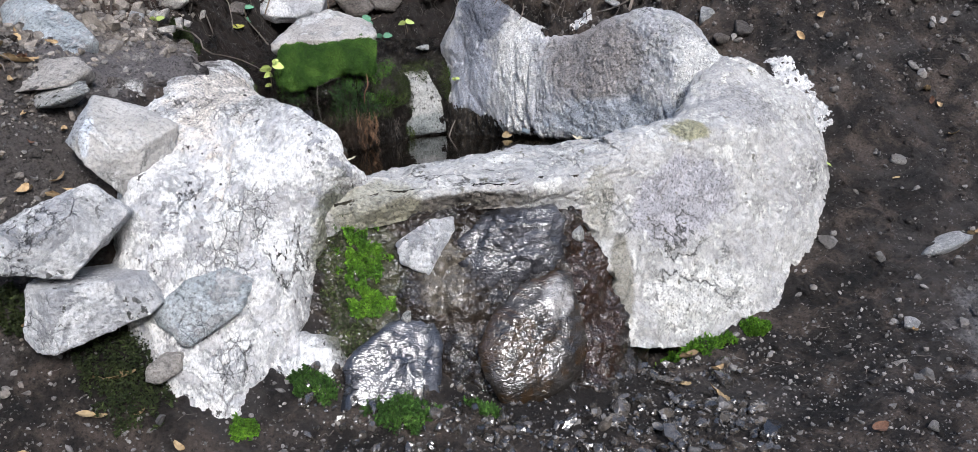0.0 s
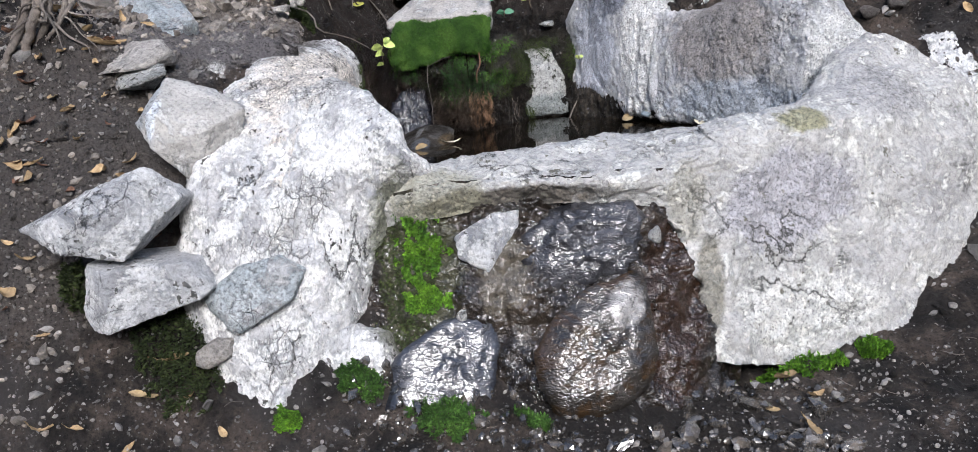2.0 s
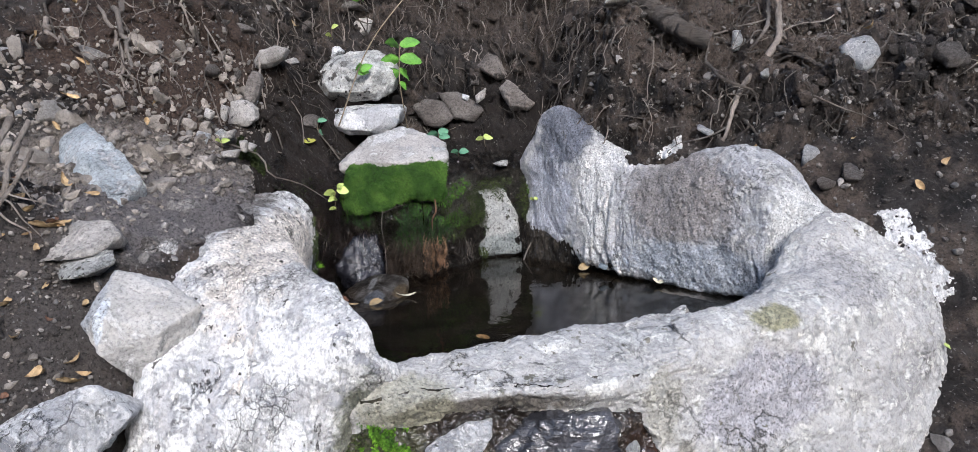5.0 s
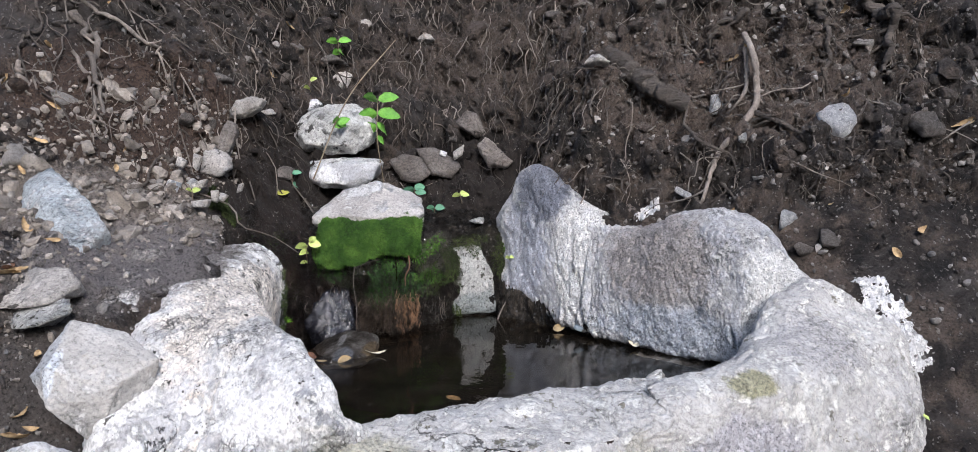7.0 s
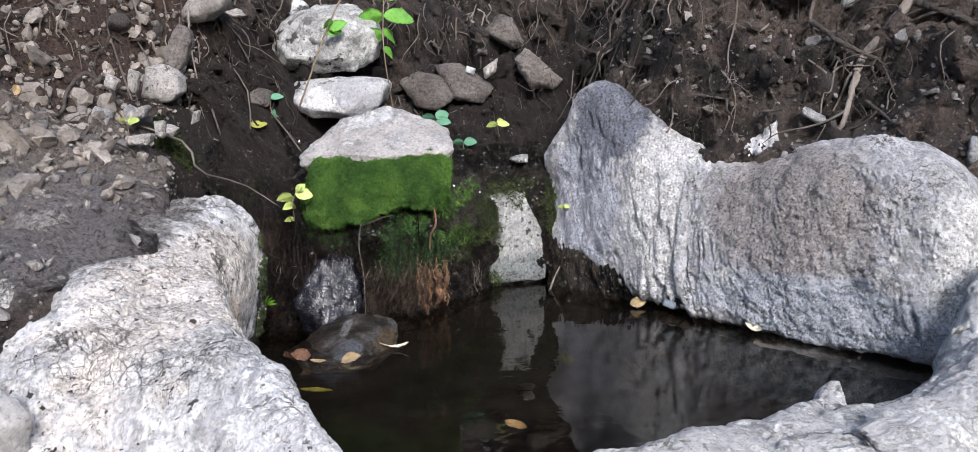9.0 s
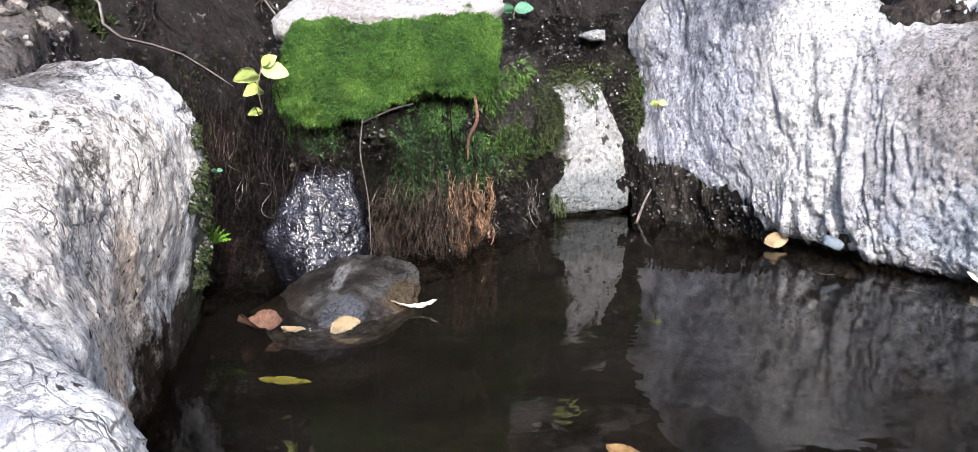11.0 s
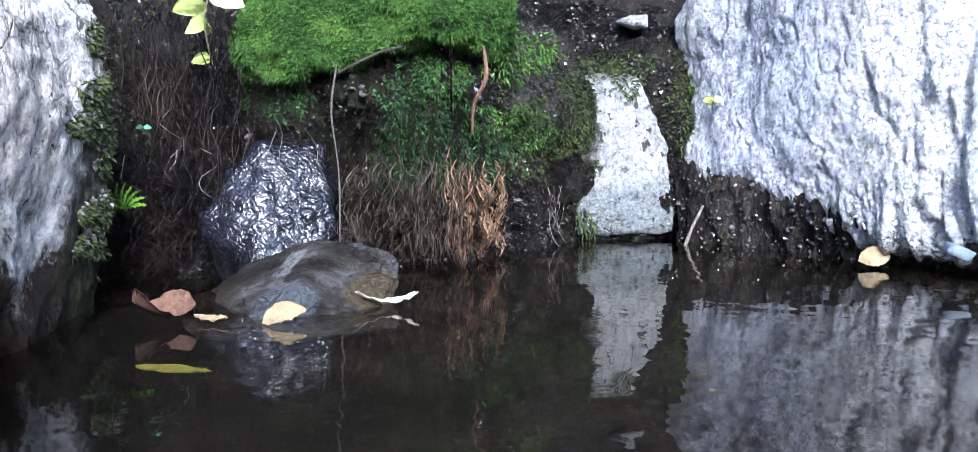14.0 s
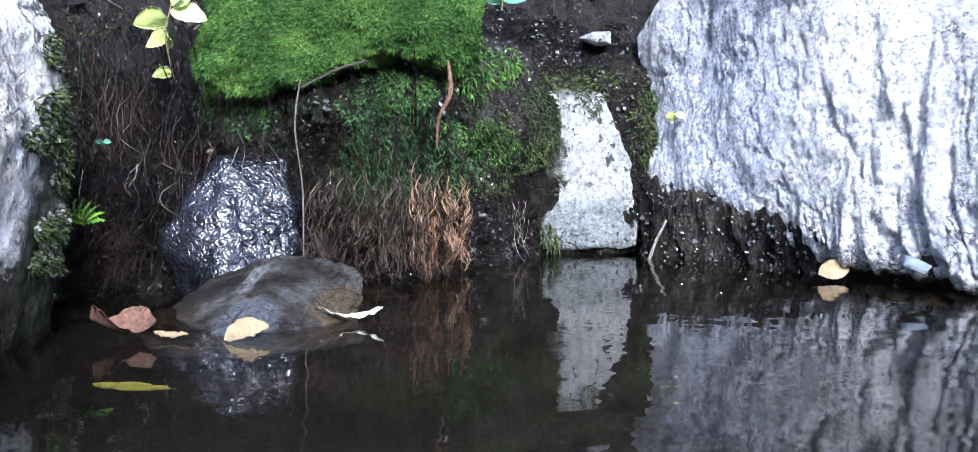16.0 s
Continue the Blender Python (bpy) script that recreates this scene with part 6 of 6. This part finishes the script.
def lay(me, at, turn, label, group="fallen leaves", name="fallen_leaf", cat="leaf", scale=1.0):
    ob = tagged(new(name, me), label, cat, group)
    ob.matrix_basis = pose(*at, *turn) @ Matrix.Scale(scale, 4)
    return ob


DRY = [leaf_mesh("leaf", m, l, w, c, f, tw, 0.05, seed=k) for k, (m, l, w, c, f, tw) in enumerate(
    ((M_DRYLEAF, .07, .03, .5, .5, .6), (M_DRYLEAF, .055, .03, .3, .7, .9), (M_GOLD, .05, .028, .2, .4, .3), (M_DRYLEAF, .085, .022, .25, .8, .8), (M_RUST, .05, .03, .4, .5, .7)))]
WORDS = ["curled dry brown leaf on the soil", "crumpled pale brown leaf on the soil", "yellow fallen leaf on the soil", "long bleached dry leaf on the soil", "russet fallen leaf on the soil"]
for k, (x, y, kind, turn, sc) in enumerate(((-.835, 1.955, 3, 70, .95), (-.962, 2.106, 3, 65, 1.1), (-.965, 2.12, 4, 80, .7), (-1.063, 1.934, 4, 20, .9), (-1.03, 1.98, 2, 120, .8), (-.723, 1.737, 2, 30, .6), (-.898, 1.623, 0, 10, .9), (-.84, 1.646, 3, 0, .6), (-.712, 1.789, 3, 20, 1.1),
                                            (-.66, 1.775, 0, -20, .7), (.508, 2.20, 1, 10, .9), (.478, 2.08, 2, 0, .6), (1.399, 2.843, 2, 80, 1.1), (1.364, 2.964, 0, 60, .8), (1.323, 2.54, 0, 30, .7), (1.2, 2.75, 2, 10, .5), (-.78, 1.92, 4, 90, .6))):
    lay(DRY[kind], on_ground(x, y) + Vector((0, 0, .008)), (10 * math.sin(k * 3), 12 * math.cos(k), turn), WORDS[kind], scale=sc)
rl = np.random.RandomState(21)
P, N = scatter(GV, GF, 110, rl, lambda p: off_pool(p) & ((p[:, 0] < -.95) | (p[:, 0] > .5)) & (p[:, 1] > 1.4))
for p, n in zip(P, N):
    kind = int(rl.choice(5, p=(.32, .32, .10, .2, .06)))
    up = Vector(n if n[2] > 0 else -n).to_track_quat("Z", "Y").to_matrix().to_4x4()
    ob = lay(DRY[kind], (0, 0, 0), (0, 0, 0), WORDS[kind])
    ob.matrix_basis = Matrix.Translation(Vector(p) + Vector(n if n[2] > 0 else -n) * .006) @ up @ pose(0, 0, 0, rl.uniform(-25, 25), rl.uniform(-25, 25), rl.uniform(0, 360)) @ Matrix.Scale(rl.uniform(.4, .95), 4)

P, N = scatter(GV, GF, 46, rl, lambda p: (p[:, 0] < -1.0) & (p[:, 0] > -1.35) & (p[:, 1] > 1.7) & (p[:, 1] < 2.3))
for p, n in zip(P, N):
    kind = int(rl.choice(5, p=(.35, .2, .05, .15, .25)))
    lay(DRY[kind], Vector(p) + Vector((0, -.004, .010)), (rl.uniform(-30, 30), rl.uniform(-30, 30), rl.uniform(0, 360)), WORDS[kind], scale=rl.uniform(.4, .9))

P, N = scatter(GV, GF, 30, rl, lambda p: off_pool(p) & (p[:, 0] < -.80) & (p[:, 0] > -1.1) & (p[:, 1] > 1.72) & (p[:, 1] < 2.15))
for p, n in zip(P, N):
    kind = int(rl.choice(5, p=(.35, .2, .1, .15, .2)))
    lay(DRY[kind], Vector(p) + Vector((0, -.006, .010)), (rl.uniform(-30, 40), rl.uniform(-30, 30), rl.uniform(0, 360)), WORDS[kind], scale=rl.uniform(.35, .75))
P, N = scatter(GV, GF, 34, rl, lambda p: off_pool(p) & (p[:, 0] < -.45) & (p[:, 1] > 1.4) & (p[:, 1] < 1.78))
for p, n in zip(P, N):
    kind = int(rl.choice(5, p=(.4, .25, .05, .2, .1)))
    lay(DRY[kind], Vector(p) + Vector((0, -.004, .008)), (rl.uniform(-20, 20), rl.uniform(-20, 20), rl.uniform(0, 360)), WORDS[kind], scale=rl.uniform(.4, .9))

# floating and sunken leaves
lay(leaf_mesh("leaf", M_RUST, .056, .036, .5, 0.9, 1.2, .05, seed=31), (-.634, 2.878, .006), (12, 4, 18), "crumpled russet leaf floating on the pool", "pool leaves")
lay(leaf_mesh("leaf", M_GOLD, .035, .016, .2, .3, .2, seed=32), (-.592, 2.885, .003), (5, 0, -5), "small amber leaf floating by the stone", "pool leaves")
lay(leaf_mesh("leaf", M_GOLD, .042, .024, -.25, .25, .2, .015, seed=33), (-.525, 2.893, .010), (38, -14, 22), "curled cream leaf against the pool stone", "pool leaves")
lay(leaf_mesh("leaf", M_CREAM, .062, .012, .35, .4, .8, seed=34), (-.455, 2.975, .006), (10, 0, 8), "curled bleached willow leaf floating on the pool", "pool leaves")
lay(leaf_mesh("leaf", M_GOLD, .040, .026, -.35, .3, .4, .05, seed=35), (.060, 3.305, .014), (62, -8, 12), "cupped cream leaf at the waterline", "pool leaves")
lay(leaf_mesh("leaf", M_CREAM, .042, .020, .5, .8, .6, seed=36), (.300, 3.118, .010), (20, 10, -40), "bleached folded leaf floating by the boulder", "pool leaves")
lay(leaf_mesh("leaf", M_DRYLEAF, .040, .018, .5, .8, .6, seed=39), (.335, 3.128, .008), (10, 10, 30), "pale brown leaf floating by the boulder", "pool leaves")
lay(leaf_mesh("leaf", M_OLIVE, .066, .020, .05, .1, .1, seed=37), (-.548, 2.75, -.006), (0, 0, -3), "olive leaf lying just under the water", "pool leaves")
lay(leaf_mesh("leaf", M_DRYLEAF, .065, .035, .3, .5, .6, seed=38), (-.165, 2.70, -.09), (10, 5, -30), "brown leaf sunk in the pool", "pool leaves", scale=.75)
tagged(new("twig", mesh_of("twig", *tube([(-.168, 3.46, -.01), (-.155, 3.475, .025), (-.140, 3.49, .055)], [.003, .0025, .002], 6), M_ROOT)), "short dead twig leaning at the waterline", "twig")
hull_stone("blue_pebble", "flat blue pebble wedged under the boulder", M_BLUEDARK, [(.127 + a * .013 + c * .003, 3.225 + b * .012, .034 + c * .006 - a * .005) for a in (-1, 1) for b in (-1, 1) for c in (-1, 1)], 72, 3)


# ---- small plants ----
def sprig(label, foot, tip, leaves, mat, stem_r=.0012, name="seedling"):
    """A stem with leaves; leaves: fraction up the stem, turn, pitch, length, width."""
    ob = thing(name, label, "plant", foot, "seedlings")
    f, t = Vector((0, 0, 0)), Vector(tip) - Vector(foot)
    mid = t * 0.5 + Vector((0, -0.15 * t.length, 0.05 * t.length))
    part("stem", mesh_of("stem", *tube([tuple(f), tuple(mid), tuple(t)], [stem_r, stem_r * .9, stem_r * .6], 6), M_STEM), ob)
    shared = {}
    for at, turn, pitch, l, w in leaves:
        if (l, w) not in shared:
            shared[(l, w)] = leaf_mesh("leaf", mat, l, w, -.15, .25, .1, .04, seed=int(l * 1e4))
        a = f.lerp(mid, at * 2) if at < .5 else mid.lerp(t, at * 2 - 1)
        part("leaf", shared[(l, w)], ob, "", Matrix.Translation(a) @ pose(0, 0, 0, 0, 0, turn) @ pose(0, 0, 0, 55, 0, 0) @ pose(0, 0, 0, 0, pitch, 0) @ Matrix.Translation((l / 2, 0, 0)))
    return ob


sprig("leafy green plant with paired oval leaves above the spring", (-.80, 3.44, .49), (-.54, 3.62, .97),
      [(.35, 60, -40, .05, .03), (.38, -120, 20, .045, .03), (.33, 100, -60, .05, .032), (.36, 0, 40, .035, .024)], M_LEAF, .0025, "bramble_shoot")
sprig("leafy green plant with paired oval leaves above the spring", (-.60, 3.62, .46), (-.60, 3.58, .765),
      [(.99, 20, -10, .075, .045), (.99, 160, -15, .075, .045), (.82, 10, 20, .085, .052), (.82, 175, 25, .08, .05), (.66, 40, 45, .085, .05), (.66, 150, 50, .08, .046), (.5, 15, 60, .05, .03)], M_LEAF, .002, "bramble_shoot")
for foot, tip, lf, m, lab in (
        ((-.85, 3.40, .44), (-.855, 3.38, .52), [(.95, 170, 10, .045, .025), (.95, 20, 0, .035, .02), (.4, 60, 20, .04, .026), (.3, 100, 40, .04, .028), (.1, 110, 50, .045, .026)], M_TEAL, "blue-green seedling rooted by the stacked stones"),
        ((-.46, 3.56, .37), (-.465, 3.54, .45), [(.95, 170, 15, .045, .03), (.95, 60, -15, .045, .032), (.8, 0, 10, .04, .028)], M_TEAL, "blue-green seedling behind the capstone"),
        ((-.39, 3.52, .34), (-.385, 3.50, .385), [(.95, 180, 0, .03, .022), (.95, 10, 0, .035, .026), (.7, 80, 40, .038, .028)], M_TEAL, "blue-green seedling behind the capstone"),
        ((-.30, 3.56, .39), (-.30, 3.53, .43), [(.9, 170, 20, .03, .02), (.9, 20, 10, .035, .02), (.9, 90, -30, .03, .018)], M_LIME, "yellow-green seedling above the white stone"),
        ((-.715, 3.13, .245), (-.690, 3.085, .325), [(.90, 10, 20, .040, .030), (.80, 170, 15, .042, .028), (.6, 60, 60, .034, .018), (.6, 110, 60, .034, .018), (.98, 90, -60, .026, .018), (1.0, 60, -80, .022, .014), (.1, 170, 20, .024, .014), (.1, 190, -5, .02, .012)], M_LIME, "lime-green seedling growing beside the moss cushion"),
        ((-1.02, 3.02, .43), (-1.02, 3.0, .49), [(.95, 10, -20, .03, .018), (.95, 170, -20, .03, .018), (.95, 90, -30, .025, .016)], M_LIME, "pale seedling on the mossy edge of the bank"),
        ((-.80, 3.80, .90), (-.80, 3.76, .99), [(.95, 10, 0, .05, .03), (.95, 170, 0, .05, .03), (.5, 60, 30, .04, .03), (.5, 120, 30, .04, .03)], M_LEAF, "green seedling on top of the bank"),
        ((-.88, 3.68, .76), (-.88, 3.66, .84), [(.95, 20, -30, .03, .02), (.6, 150, 0, .035, .022), (.4, 60, 30, .03, .02)], M_LIME, "yellowing seedling above the stacked stones"),
        ((-.13, 3.53, .195), (-.128, 3.515, .21), [(.95, 10, 10, .016, .013), (.95, 170, 10, .016, .013), (.95, 90, 50, .016, .013)], M_LIME, "tiny clover at the edge of the boulder"),
        ((-.775, 3.09, .165), (-.77, 3.07, .175), [(.95, 10, 10, .009, .007), (.95, 170, 10, .009, .007), (.95, 90, 50, .009, .007)], M_TEAL, "tiny clover on the earth face")):
    sprig(lab, foot, tip, lf, m)
fern = thing("fern", "small bright green fern tuft on the pool side", "fern", (-.737, 2.985, .090))
for k in range(9):
    a = radians(-80 + 20 * k)
    part("frond", leaf_mesh("frond", M_LUSH, .030, .0060, -.3, .3, .2, .5, seed=50 + k), fern, "", pose(math.sin(a) * .003, -.01, 0.004, 0, 0, 0) @ pose(0, 0, 0, 0, -90 + math.degrees(a), 0) @ pose(0, 0, 0, 60, 0, 0) @ Matrix.Translation((.010, 0, 0)))
lay(leaf_mesh("leaf", M_LIME, .03, .02, .2, .3, .2, seed=55), on_ground(1.0, 2.79) + Vector((0.01, -.03, .02)), (40, 10, 60), "yellow-green leaf beside the trough", "seedlings", "small_leaf", "leaf")
lay(leaf_mesh("leaf", M_OLIVE, .045, .03, .2, .3, .2, seed=56), on_ground(-.87, 3.33) + Vector((0, -.015, .03)), (35, 0, 10), "yellowing leaf lying on dark soil", "seedlings", "small_leaf", "leaf")

# ---- moss tufts at the foot ----
for k, (x, y, w, h, m) in enumerate(((.50, 2.262, .15, .05, M_LUSH), (.60, 2.31, .09, .045, M_LUSH), (.70, 2.35, .08, .05, M_LUSH), (-.46, 1.80, .05, .04, M_LUSH), (-.33, 1.88, .10, .04, M_MOSS), (-.15, 1.87, .15, .05, M_MOSS), (.02, 1.90, .07, .035, M_MOSS),
                                     (-.70, 1.81, .20, .05, M_DULLMOSS), (-.90, 1.80, .08, .10, M_DULLMOSS), (-.98, 3.10, .10, .05, M_DULLMOSS))):
    ob = thing("moss_tuft", "bright moss tuft at the foot of the trough" if m is not M_DULLMOSS else "dull green moss patch on damp soil", "moss", on_ground(x, y), "moss tufts")
    base = on_ground(x, y)
    p, n = scatter(GV, GF, int(22000 * w), rng, lambda q: ((q[:, 0] - x) / (w * .5)) ** 2 + ((q[:, 1] - y) / (w * .32)) ** 2 < 0.8 + 0.5 * np.sin(q[:, 0] * 140 + k) * np.cos(q[:, 1] * 110))
    n = np.where(n[:, 2:] < 0, -n, n)
    p = p + n * (h * 0.35 * np.maximum(0, 1 - (((p - np.array(base)) / (w * .5)) ** 2)[:, :2].sum(1)))[:, None] * rng.rand(len(p), 1)
    part("shoot_mat", mesh_np("shoot_mat", *blades(p - np.array(base), n + np.array((0, -.5, 0)), rng, 0.013, 0.0022, 0.0), m), ob, kind="stuff")

# ---- threads below the moss ----
# A pale hanging thread, given the dry root material.
tagged(new("hanging_root", mesh_of("hanging_root", *tube([(-.557, 3.118, .243), (-.562, 3.112, .19), (-.556, 3.115, .12), (-.559, 3.12, .03)], [.0010, .0014, .0009, .0012, .0007], 6, 40), M_ROOT)), "pale thread hanging from the moss", "root", "bank roots")
tagged(new("water_trickle", mesh_of("water_trickle", *tube([(-.430, 3.135, .275), (-.4295, 3.137, .23), (-.431, 3.14, .19)], [.0010, .0016, .0009, .0018, .0012], 6, 40), M_WATER)), "thin thread of spring water dripping from moss", "water")
